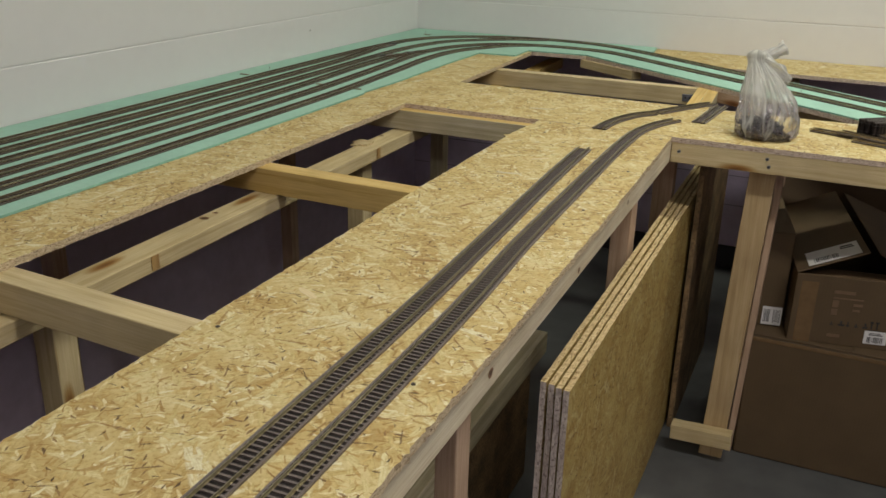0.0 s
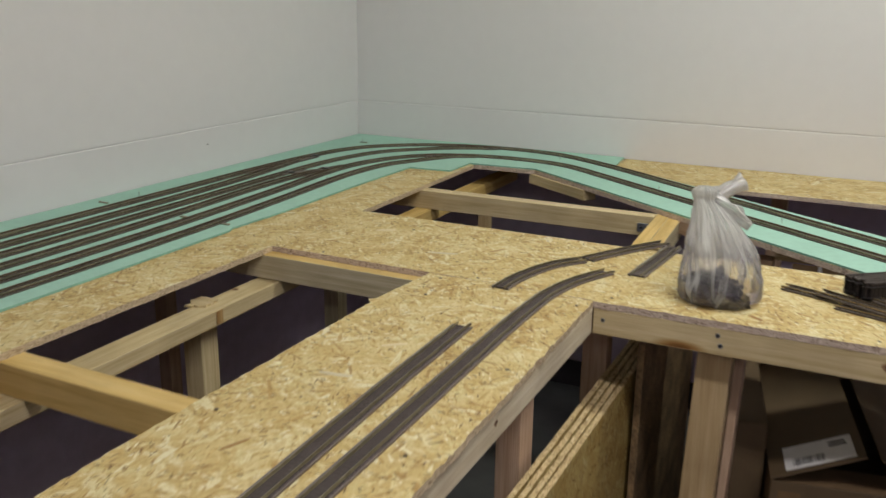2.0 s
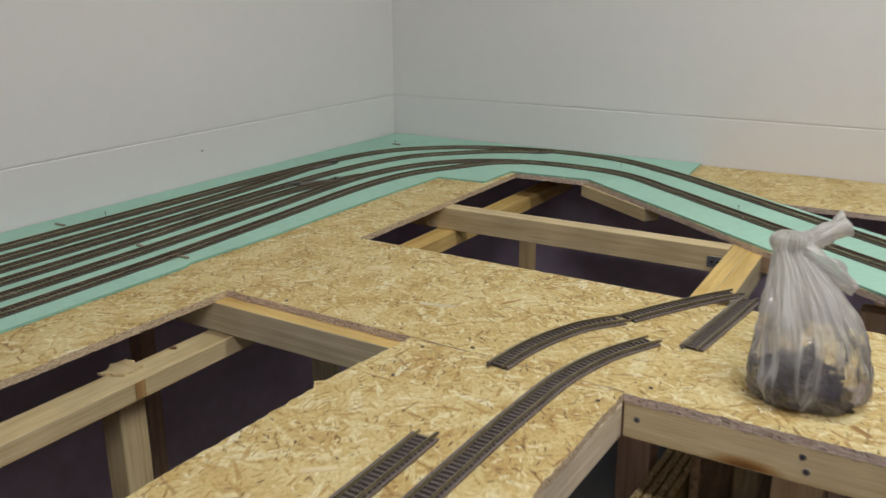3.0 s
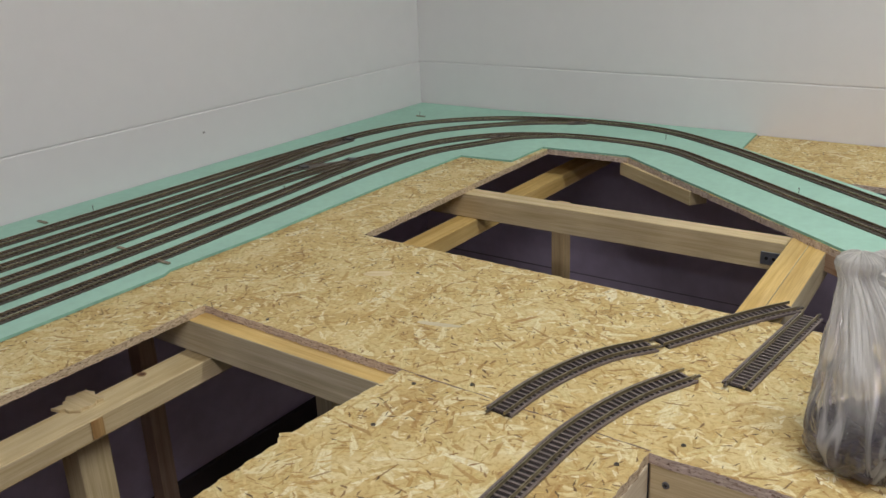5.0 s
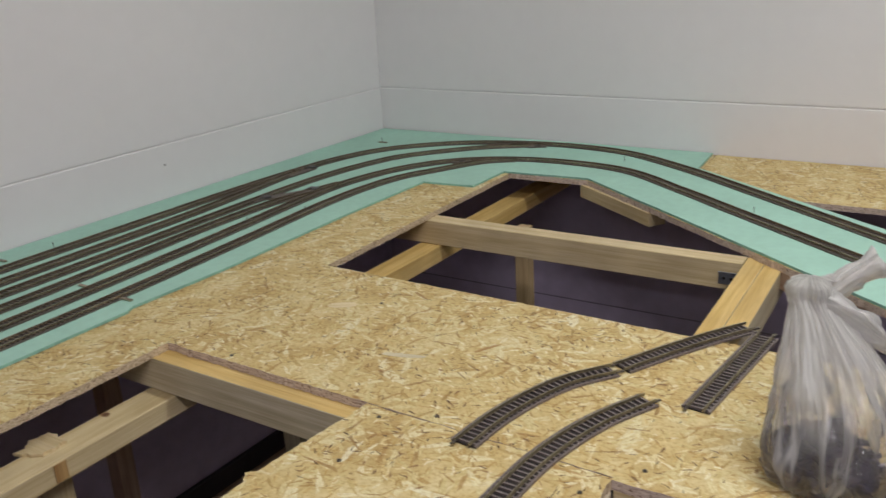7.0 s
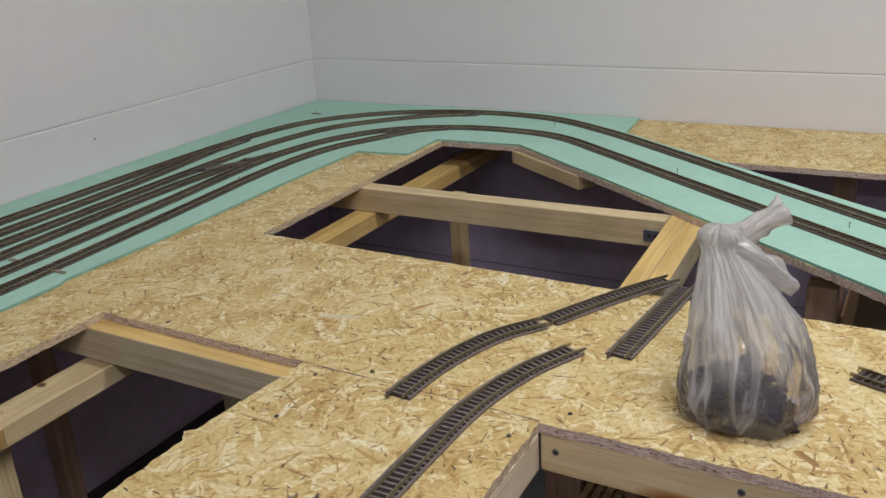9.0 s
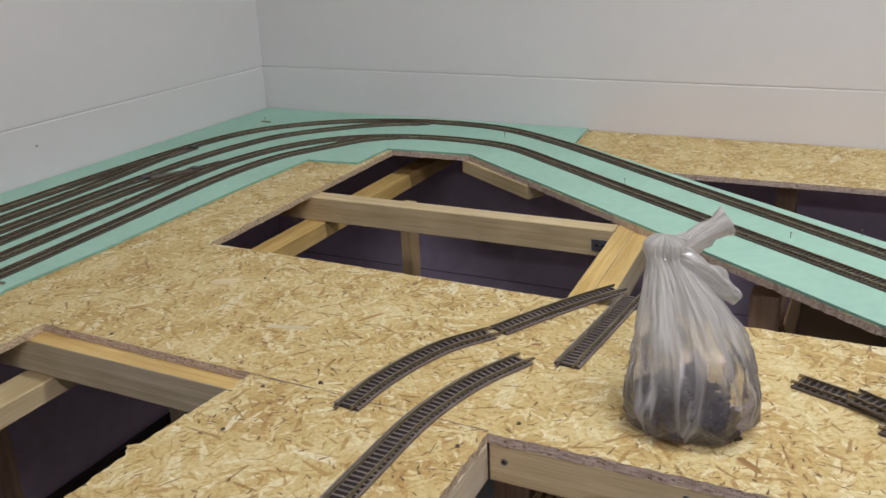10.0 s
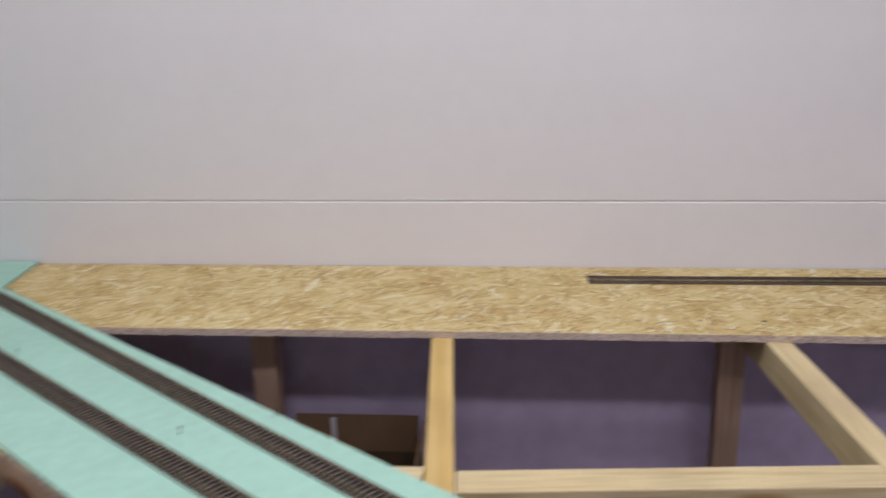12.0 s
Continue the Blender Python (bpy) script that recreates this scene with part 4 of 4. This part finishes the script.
    part("stain", bm, FLAKE_BROWN, BEAM[0], "brown resin stain")
br = root("angle_bracket", (-0.079, 0.638, 0.9435), "small zinc angle bracket screwed to the cross beam", "bracket")
bm = bmesh.new()
block(bm, -0.094, -0.0595, 0.6374, 0.6397, 0.953, 0.973, 0.0004)
part("plate", bm, ZINC, br)
bm = bmesh.new()
block(bm, -0.0615, -0.0592, 0.606, 0.6374, 0.953, 0.973, 0.0004)
part("plate", bm, ZINC, br)
for dx in (-0.085, -0.074):
    bm = bmesh.new()
    bmesh.ops.create_cone(bm, cap_ends=True, segments=10, radius1=0.003, radius2=0.0025, depth=0.0014, matrix=pose(dx, 0.6370, 0.963, 90, 0, 0))
    part("screw_head", bm, BLACK, br)

# track pins and feeder pegs standing in the underlay
for x, y, a in ((-1.137, 0.197, 0), (-1.105, 1.128, 0), (-0.802, 0.075, 60), (-0.863, 0.556, 0), (-0.916, 0.453, 0), (0.205, 0.655, 0), (0.30, 0.70, 0), (-0.10, 0.86, 0), (-0.45, 1.14, 0)):
    bm = bmesh.new()
    bmesh.ops.create_cone(bm, cap_ends=True, segments=8, radius1=0.0006, radius2=0.0006, depth=0.009, matrix=pose(x, y, 1.0045 + 0.005, 0, a, 0))
    bmesh.ops.create_cone(bm, cap_ends=True, segments=8, radius1=0.0014, radius2=0.0014, depth=0.0010, matrix=pose(x, y, 1.0045 + 0.005, 0, a, 0) @ pose(0, 0, 0.0045))
    thing("track_pin", bm, STEEL, "thin steel track pin stuck in the underlay", "pin", "track pins")
for x, y in ((-0.800, 0.089), (-0.908, 0.096), (-1.156, 0.112), (-1.091, 1.117)):
    bm = bmesh.new()
    block(bm, x - 0.016, x + 0.010, y - 0.003, y + 0.003, 1.0045, 1.0075, 0.0006)
    thing("rail_joiner", bm, OLD_RAIL, "small brown rail joiner lying beside a track", "rail joiner", "rail joiners")


# points: a dull moulded plate between two tracks, with a black block at its ends
for a, b, blocks in (((-1.000, 0.590), (-0.944, 0.684), (0.02, 0.97)), ((-1.083, 0.745), (-1.081, 0.832), (0.95,))):
    a, b = Vector(a), Vector(b)
    L, h = (b - a).length, math.degrees(math.atan2(b.y - a.y, b.x - a.x))
    t = root("turnout_plate", (*((a + b) / 2), ZU), "dull brown moulded plate of a turnout between two tracks", "turnout", "turnouts")
    bm = bmesh.new()
    block(bm, 0, L, -0.011, 0.011, 0, 0.0034, 0.0008, pose(a.x, a.y, ZU, 0, 0, h))
    part("plate", bm, OLD_GRID, t)
    for f in blocks:
        bm = bmesh.new()
        block(bm, L * f - 0.008, L * f + 0.008, -0.010, 0.010, 0.0034, 0.0068, 0.0008, pose(a.x, a.y, ZU, 0, 0, h))
        part("point_block", bm, BLACK, t, "small black block")


# ---- loose stacks of track ----
def piece_bm(length, curve=0.0):
    """One track piece as a single bmesh round its middle, along x: bed, grid and rails."""
    pts = [(-length / 2, 0), (0, curve), (length / 2, 0)] if curve else [(-length / 2, 0), (length / 2, 0)]
    return track_bms(pts, 0.0)


def bundle(at, heading, n, length, label):
    """Track pieces standing on edge side by side, held by a rubber band."""
    base = pose(*at, 0, 0, heading)
    b = root("track_bundle", at, label, "track bundle", "bundles of track")
    gap = 0.0046
    rng = random.Random(int(length * 1000) + n)
    for i in range(n):
        side = (i - (n - 1) / 2) * gap
        m = base @ pose(rng.uniform(-0.006, 0.006), side + 0.0015, 0.0160 + rng.uniform(-0.0006, 0.0008), 90, rng.uniform(-0.4, 0.4), 0)
        bed, grid, rails = piece_bm(length)
        for src in [bed, grid] + rails:
            src.transform(m)
        p = part("track_piece", grid, BUNDLE_GRID, b, grain=(1, 0, 0))
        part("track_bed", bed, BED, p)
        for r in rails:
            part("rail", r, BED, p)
    # the band
    w, h = n * gap / 2 + 0.0030, 0.0335
    bm = bmesh.new()
    ring = [(-w, 0.0008), (w, 0.0008), (w + 0.001, h * 0.5), (w, h), (0, h + 0.0006), (-w, h), (-w - 0.001, h * 0.5)]
    loops = []
    for x, o in ((0.022, 0.0), (0.025, 0.0), (0.025, 0.0011), (0.022, 0.0011)):
        loops.append([bm.verts.new(base @ Vector((x + 0.004 * z / h, y * (1 + o / w), z + (o if z > h * 0.6 else 0)))) for y, z in ring])
    k = len(ring)
    for i in range(4):
        a, c = loops[i], loops[(i + 1) % 4]
        for j in range(k):
            bm.faces.new((a[j], a[(j + 1) % k], c[(j + 1) % k], c[j]))
    bmesh.ops.recalc_face_normals(bm, faces=bm.faces[:])
    part("rubber_band", bm, RUBBER, b, "pale rubber band")
    return b


bundle((0.430, 0.252, 1.0046), 40, 11, 0.174, "bundle of brown track pieces held by a pale rubber band")
bundle((0.553, 0.168, 1.0046), 100, 11, 0.170, "long bundle of brown track pieces held by a pale rubber band")


def loose(points, z, label):
    return track(points, z, label, "loose tracks in a heap", True)


loose([(0.257, 0.212), (0.345, 0.178), (0.465, 0.128)], 1.0005, "brown track piece at the bottom of a loose heap")
loose([(0.340, 0.150), (0.425, 0.118), (0.515, 0.065)], 1.0007, "brown track piece under two others in a loose heap")
loose([(0.313, 0.190), (0.425, 0.121), (0.543, 0.026)], 1.0066, "brown track piece lying across two others")
loose([(0.395, 0.172), (0.465, 0.118), (0.530, 0.060)], 1.0125, "short brown track piece on top of a loose heap")

# ---- the tied plastic bag ----
rng = random.Random(8)
CX, CY = 0.168, 0.094
heap = root("track_parts", (CX, CY, 1.0), "dark heap of small track parts inside the bag", "track parts")
for i in range(95):
    a, q = rng.uniform(0, 6.283), rng.random() ** 1.4
    z = 0.006 + 0.029 * q
    r = (0.040 - 0.022 * q) * rng.random() ** 0.5
    m = pose(CX - 0.001 - 0.016 * q + r * math.cos(a), CY + 0.016 * q + r * math.sin(a) * 0.85, 1.0 + z, rng.uniform(-35, 35), rng.uniform(-35, 35), rng.uniform(0, 180))
    bm = bmesh.new()
    L, W = rng.uniform(0.013, 0.024), rng.uniform(0.005, 0.0095)
    block(bm, -L, L, -W, W, -0.0025, 0.0025, 0.0008, m)
    for k in (-0.6, -0.2, 0.2, 0.6):
        block(bm, L * k - 0.0012, L * k + 0.0012, -W * 1.15, W * 1.15, 0.0024, 0.0042, 0.0, m)
    part("track_part", bm, (BED, BED, BUNDLE_GRID)[i % 3], heap)

bag = root("plastic_bag", (CX, CY, 1.0), "knotted clear plastic bag holding dark track parts", "plastic bag")
PROFILE = [(0.0008, 0.05), (0.0009, 0.6), (0.0012, 0.84), (0.0056, 0.93), (0.0149, 0.99), (0.0298, 1.02), (0.0465, 0.99), (0.0632, 0.93), (0.08, 0.86), (0.0949, 0.78), (0.1097, 0.68), (0.1228, 0.555), (0.1348, 0.43), (0.1442, 0.34), (0.1516, 0.31), (0.1581, 0.33), (0.1637, 0.3), (0.1683, 0.18), (0.1702, 0.02)]


def crease(th, z, turns, seed):
    """Sharp folds that run up the film and drift sideways with height."""
    a = th + 0.5 * noise.noise(Vector((seed, z * 14, 0)))
    return 0.35 - 2 * abs(noise.noise(Vector((turns * math.cos(a), turns * math.sin(a), z * 5 + seed))))


def bag_ring(z, k, n=220):
    s = min(1.0, z / 0.153)
    cx = CX - 0.042 * s ** 2.3
    cy = CY + 0.052 * s ** 1.6
    out = []
    for i in range(n):
        th = 2 * math.pi * i / n
        deep = 0.35 + 0.65 * s
        fold = crease(th, z, 1.3, 2.0) * 0.13 + crease(th, z, 3.2, 6.0) * 0.10 * deep + crease(th, z, 7.5, 9.0) * 0.06 * deep
        fold += noise.noise(Vector((2.3 * math.cos(th), 2.3 * math.sin(th), z * 30))) * 0.09 + noise.noise(Vector((5 * math.cos(th), 5 * math.sin(th), z * 60))) * 0.035
        flat = 0.25 if z < 0.004 else 1.0
        r = k * (1 + fold * flat)
        c, si = math.cos(th), math.sin(th)
        p = 1 / (abs(c) ** 2.6 + abs(si) ** 2.6) ** (1 / 2.6)
        bulge = 1 + 0.09 * max(0.0, math.cos(th - 0.3)) ** 2 * math.exp(-((z - 0.05) / 0.03) ** 2)
        x, y = 0.0605 * r * c * p * bulge, 0.052 * r * si * p * bulge
        out.append((cx + x, cy + y, 1.0 + z + (0.0 if z < 0.004 else 0.0015 * noise.noise(Vector((9 * c, 9 * si, z * 40))))))
    return out


def smooth_profile(steps):
    zs = [p[0] for p in PROFILE]
    ks = [p[1] for p in PROFILE]
    fine = []
    for i in range(len(PROFILE) - 1):
        m = 1 if i < 3 else 3
        for j in range(m):
            f = j / m
            fine.append((zs[i] + (zs[i + 1] - zs[i]) * f, ks[i] + (ks[i + 1] - ks[i]) * f))
    return fine + [PROFILE[-1]]


def tube_mesh(rings, heights, girth):
    """A skin over rings of points; its own map runs round the ring and up the height."""
    bm = bmesh.new()
    layer = bm.loops.layers.uv.verify()
    vs = [[bm.verts.new(p) for p in ring] for ring in rings]
    n = len(vs[0])
    for (a, ha), (c, hc) in zip(zip(vs, heights), zip(vs[1:], heights[1:])):
        for i in range(n):
            f = bm.faces.new((a[i], a[(i + 1) % n], c[(i + 1) % n], c[i]))
            for lp, uv in zip(f.loops, ((i / n * girth, ha), ((i + 1) / n * girth, ha), ((i + 1) / n * girth, hc), (i / n * girth, hc))):
                lp[layer].uv = uv
    for ring, h in ((vs[0][::-1], heights[0]), (vs[-1], heights[-1])):
        f = bm.faces.new(ring)
        for lp in f.loops:
            lp[layer].uv = (0, h)
    bmesh.ops.recalc_face_normals(bm, faces=bm.faces[:])
    return bm


prof = smooth_profile(3)
bm = tube_mesh([bag_ring(z, k) for z, k in prof], [z for z, k in prof], 0.34)
part("pouch", bm, FILM, bag, "clear creased plastic, milky at the neck", grain=None, smooth=True)


def bag_ear(points, widths, label, seed):
    """A crumpled, flattened tail of film swept along a line."""
    P = [Vector(p) for p in points]
    fine, wf = [], []
    for i in range(len(P) - 1):
        for j in range(5):
            fine.append(P[i].lerp(P[i + 1], j / 5))
            wf.append(widths[i] + (widths[i + 1] - widths[i]) * j / 5)
    fine.append(P[-1]), wf.append(widths[-1])
    rings = []
    for i, (p, w) in enumerate(zip(fine, wf)):
        d = (fine[min(i + 1, len(fine) - 1)] - fine[max(i - 1, 0)]).normalized()
        u = d.cross(Vector((0, 1, 0))).normalized()
        v = d.cross(u)
        ring = []
        for k in range(32):
            th = 2 * math.pi * k / 32
            f = 1 + 0.65 * noise.noise(Vector((2.5 * math.cos(th) + seed, 2.5 * math.sin(th), i * 0.22))) + 0.35 * (0.3 - abs(noise.noise(Vector((4 * math.cos(th) + seed, 4 * math.sin(th), i * 0.12)))))
            ring.append(p + u * (w * f * math.cos(th)) + v * (w * 0.5 * f * math.sin(th)))
        rings.append(ring)
    bm = tube_mesh(rings, [0.112 + 0.02 * noise.noise(Vector((i * 0.3, seed, 0))) for i in range(len(rings))], 0.08)
    return part("tail", bm, FILM, bag, label, grain=None, smooth=True)


bag_ear([(0.132, 0.147, 1.149), (0.136, 0.158, 1.152), (0.146, 0.173, 1.154), (0.159, 0.192, 1.162), (0.174, 0.209, 1.170)], [0.014, 0.012, 0.0095, 0.0115, 0.0150], "twisted tail of the knot", 1.0)
bag_ear([(0.14, 0.139, 1.147), (0.158, 0.141, 1.138), (0.177, 0.145, 1.127), (0.190, 0.148, 1.117), (0.199, 0.150, 1.111)], [0.013, 0.016, 0.012, 0.008, 0.005], "loose loop of film", 7.0)


# ---- boxes stored under the table ----
def panel(parent, material, x0, x1, y0, y1, z0, z1, m, t=0.004):
    """Four sides and a bottom, open at the top."""
    for nm, a in (("side", (x0, x1, y0, y0 + t, z0, z1)), ("side", (x0, x1, y1 - t, y1, z0, z1)), ("side", (x0, x0 + t, y0 + t, y1 - t, z0, z1)),
                  ("side", (x1 - t, x1, y0 + t, y1 - t, z0, z1)), ("bottom", (x0 + t, x1 - t, y0 + t, y1 - t, z0, z0 + t))):
        bm = bmesh.new()
        block(bm, *a, 0.0006, m)
        part(nm, bm, material, parent)


def flap(parent, hinge, length, depth, m, name="flap"):
    """A card flap of that length along local x and depth along local y, hinged on its x edge."""
    bm = bmesh.new()
    block(bm, 0.002, length - 0.002, 0, depth, -0.003, 0.0, 0.0008, m @ hinge)
    return part(name, bm, CARD_SHADED, parent)


def sticker(parent, m, w, h, marks, name="label"):
    bm = bmesh.new()
    block(bm, 0, w, 0, h, 0.0006, 0.0012, 0.0, m)
    lab = part(name, bm, PAPER, parent, "white paper label")
    bm = bmesh.new()
    for x0, x1, y0, y1 in marks:
        block(bm, x0 * w, x1 * w, y0 * h, y1 * h, 0.0012, 0.0015, 0.0, m)
    tagged(part("print", bm, INK, lab), "dark printing", kind="stuff")
    return lab


def barcode(n, x0, x1, y0, y1, seed):
    r = random.Random(seed)
    step = (x1 - x0) / n
    return [(x0 + i * step, x0 + (i + r.uniform(0.3, 0.75)) * step, y0, y1) for i in range(n)]


# lower, closed box
big = root("cardboard_box", (0.43, 0.3, FZ), "large closed brown cardboard box under the table", "cardboard box", "cardboard boxes")
M0 = Matrix.Identity(4)
BX0, BX1, BY0, BY1, BZ = 0.205, 0.629, 0.080, 0.56, 0.557
bm = bmesh.new()
block(bm, BX0, BX1, BY0, BY1, FZ, BZ, 0.004)
for v in bm.verts:
    v.co += Vector((noise.noise(v.co * 9), noise.noise(v.co * 9 + Vector((5, 0, 0))), 0)) * 0.002
part("body", bm, CARD_SHADED, big)
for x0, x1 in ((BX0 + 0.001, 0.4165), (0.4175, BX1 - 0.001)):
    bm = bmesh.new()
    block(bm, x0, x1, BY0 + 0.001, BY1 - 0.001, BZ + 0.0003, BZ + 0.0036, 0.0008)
    part("flap", bm, CARD_SHADED, big)
bm = bmesh.new()
block(bm, BX0 + 0.004, BX1 - 0.02, BY0 - 0.0006, BY0 - 0.0001, BZ - 0.012, BZ - 0.003)
part("tape", bm, TAPE, big, "shiny brown tape")

# upper box with lifted flaps
ub = root("cardboard_box", (0.42, 0.25, BZ + 0.004), "open brown cardboard box with lifted flaps and labels", "cardboard box", "cardboard boxes")
M = pose(0.280, 0.084, BZ + 0.0042, 0, 0, 10.5)
W, D, H = 0.294, 0.46, 0.157
panel(ub, CARD_SHADED, 0, W, 0, D, 0, H, M)
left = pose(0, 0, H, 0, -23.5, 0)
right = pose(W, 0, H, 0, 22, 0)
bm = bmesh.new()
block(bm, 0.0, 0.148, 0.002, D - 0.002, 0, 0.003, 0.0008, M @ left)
part("flap", bm, CARD_SHADED, ub)
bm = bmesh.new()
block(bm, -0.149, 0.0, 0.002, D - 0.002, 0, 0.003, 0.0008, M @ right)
part("flap", bm, CARD_SHADED, ub)
bm = bmesh.new()
block(bm, 0.006, W - 0.006, 0.004, 0.120, 0, 0.003, 0.0008, M @ pose(0, 0, H - 0.004, -12, 0, 0))
part("flap", bm, CARD_DARK, ub, "inner flap in shade")
bm = bmesh.new()
block(bm, 0.010, W - 0.010, 0.0, 0.10, 0, 0.003, 0.0008, M @ pose(0, D, H, 70, 0, 0))
part("flap", bm, CARD_SHADED, ub)
sticker(ub, M @ left @ pose(0.026, 0.012, 0.003, 0, 0, 0), 0.108, 0.075, barcode(14, 0.12, 0.6, 0.12, 0.42, 1) + [(0.66, 0.92, 0.62, 0.70), (0.66, 0.9, 0.76, 0.84)])
sticker(ub, M @ right @ pose(-0.118, 0.012, 0.003, 0, 0, 0), 0.040, 0.075, [(0.1, 0.8, 0.1, 0.16)])
FR = M @ pose(0, 0, 0, 90, 0, 0)
sticker(ub, FR @ pose(0.154, 0.012, 0.0002), 0.046, 0.030, barcode(10, 0.15, 0.85, 0.1, 0.55, 2) + [(0.2, 0.8, 0.68, 0.76), (0.2, 0.7, 0.82, 0.88)])
bm = bmesh.new()
for x0, x1, y0, y1 in ((0.080, 0.122, 0.120, 0.127), (0.080, 0.140, 0.108, 0.111), (0.080, 0.092, 0.088, 0.104), (0.080, 0.092, 0.070, 0.084), (0.122, 0.140, 0.094, 0.100), (0.122, 0.136, 0.082, 0.087), (0.080, 0.106, 0.018, 0.025)):
    block(bm, x0, x1, y0, y1, 0.0003, 0.0007, 0.0, FR)
tagged(part("print", bm, FAINT_INK, ub), "faint brown printing", kind="stuff")
bm = bmesh.new()
for k, (w, h) in enumerate(((0.006, 0.008), (0.012, 0.012), (0.006, 0.012), (0.007, 0.009), (0.010, 0.012))):
    x = 0.082 + k * 0.0165
    block(bm, x, x + w, 0.046, 0.046 + h * 0.35, 0.0003, 0.0007, 0.0, FR)
    block(bm, x + w * 0.3, x + w * 0.7, 0.046 + h * 0.4, 0.046 + h, 0.0003, 0.0007, 0.0, FR)
for x in (0.164, 0.175):
    block(bm, x, x + 0.003, 0.046, 0.064, 0.0003, 0.0007, 0.0, FR)
    block(bm, x - 0.002, x + 0.005, 0.060, 0.064, 0.0003, 0.0007, 0.0, FR)
block(bm, 0.160, 0.184, 0.041, 0.044, 0.0003, 0.0007, 0.0, FR)
tagged(part("print", bm, INK, ub), "dark handling symbols", kind="stuff")
for x0 in (0.012, W - 0.040):
    bm = bmesh.new()
    block(bm, x0, x0 + 0.034, 0.0, H * 0.9, 0.0002, 0.0005, 0.0, FR)
    part("tape", bm, TAPE, ub, "shiny brown tape")

# narrow box behind, with a label
nb = root("cardboard_box", (0.25, 0.33, BZ + 0.004), "narrow brown cardboard box with a small label", "cardboard box", "cardboard boxes")
bm = bmesh.new()
NM = pose(0.200, 0.128, BZ + 0.0042, 0, 0, 10.5)
block(bm, 0, 0.064, 0, 0.33, 0, 0.225, 0.003, NM)
part("body", bm, CARD_SHADED, nb)
NF = NM @ pose(0, 0, 0, 90, 0, 0)
sticker(nb, NF @ pose(0.020, 0.004, 0.0002), 0.042, 0.044, barcode(6, 0.08, 0.44, 0.15, 0.85, 3) + barcode(6, 0.56, 0.94, 0.15, 0.85, 4))

# magenta box on a green crate, blue box on top
gc = root("crate", (0.75, 0.3, FZ), "green plastic crate under the table", "crate")
panel(gc, GREEN, 0.646, 0.90, 0.06, 0.45, FZ, 0.548, M0, 0.006)
bm = bmesh.new()
block(bm, 0.6415, 0.905, 0.055, 0.455, 0.548, 0.556, 0.003)
part("lid", bm, GREEN, gc)
pb = root("carton", (0.75, 0.28, 0.556), "magenta and white product carton on a green crate", "carton", "product cartons")
MP = pose(0.634, 0.060, 0.5562, 0, 0, -1)
bm = bmesh.new()
block(bm, 0, 0.21, 0, 0.36, 0, 0.104, 0.0015, MP)
part("body", bm, PINK, pb)
bm = bmesh.new()
block(bm, 0.0005, 0.2095, 0.0005, 0.3595, 0.1042, 0.1056, 0.0005, MP)
part("top", bm, PAPER, pb, "white printed top")
bm = bmesh.new()
for k in range(5):
    block(bm, 0.012, 0.016, 0.03 + k * 0.012, 0.038 + k * 0.012, 0.1056, 0.1060, 0.0, MP)
tagged(part("print", bm, INK, pb), "dark printing", kind="stuff")
PF = MP @ pose(0, 0, 0, 90, 0, 0)
bm = bmesh.new()
for x0, x1, y0, y1 in ((0.010, 0.030, 0.040, 0.045), (0.018, 0.022, 0.022, 0.045), (0.008, 0.012, 0.028, 0.033), (0.028, 0.032, 0.028, 0.033)):
    block(bm, x0, x1, y0, y1, 0.0003, 0.0007, 0.0, PF)
part("emblem", bm, PAPER, pb, "plain white emblem")
bb = root("carton", (0.78, 0.3, 0.662), "dark blue product carton lying on a white one", "carton", "product cartons")
bm = bmesh.new()
block(bm, 0, 0.18, 0, 0.20, 0, 0.088, 0.0015, pose(0.640, 0.215, 0.6624, 0, 0, 2))
part("body", bm, BLUE, bb)
bm = bmesh.new()
block(bm, 0.15, 0.18, 0.0, 0.2, 0.0882, 0.0890, 0.0, pose(0.640, 0.215, 0.6624, 0, 0, 2))
part("edge_strip", bm, PAPER, bb, "pale edge strip")
bm = bmesh.new()
block(bm, 0.660, 0.80, 0.24, 0.39, 0.7518, 0.900, 0.004)
thing("case", bm, BLACK, "black plastic case on the blue carton", "case")

# open box behind the slanting strip
ob_ = root("cardboard_box", (0.31, 1.0, FZ), "open brown cardboard box with dark upright flaps", "cardboard box", "cardboard boxes")
panel(ob_, CARD_SHADED, 0.205, 0.420, 0.80, 1.10, FZ, 0.735, M0)
for h in (pose(0.205, 1.098, 0.735, 78, 0, 0), pose(0.207, 0.802, 0.735, 80, 0, 90), pose(0.418, 1.098, 0.735, 80, 0, -90)):
    bm = bmesh.new()
    block(bm, 0.003, 0.210, 0, 0.062, 0, 0.004, 0.0008, h)
    part("flap", bm, CARD_DARK, ob_, "dark upright flap")
bm = bmesh.new()
block(bm, 0.272, 0.280, 1.086, 1.0895, 0.74, 0.80, 0.0)
part("tape", bm, PAPER, ob_, "strip of pale tape")

# small things on the floor
bm = bmesh.new()
block(bm, 0.118, 0.160, 0.40, 0.47, FZ, 0.33, 0.002)
thing("timber_block", bm, PINE_PINK, "pale pine block standing on the floor", "block", grain=(0, 0, 1))
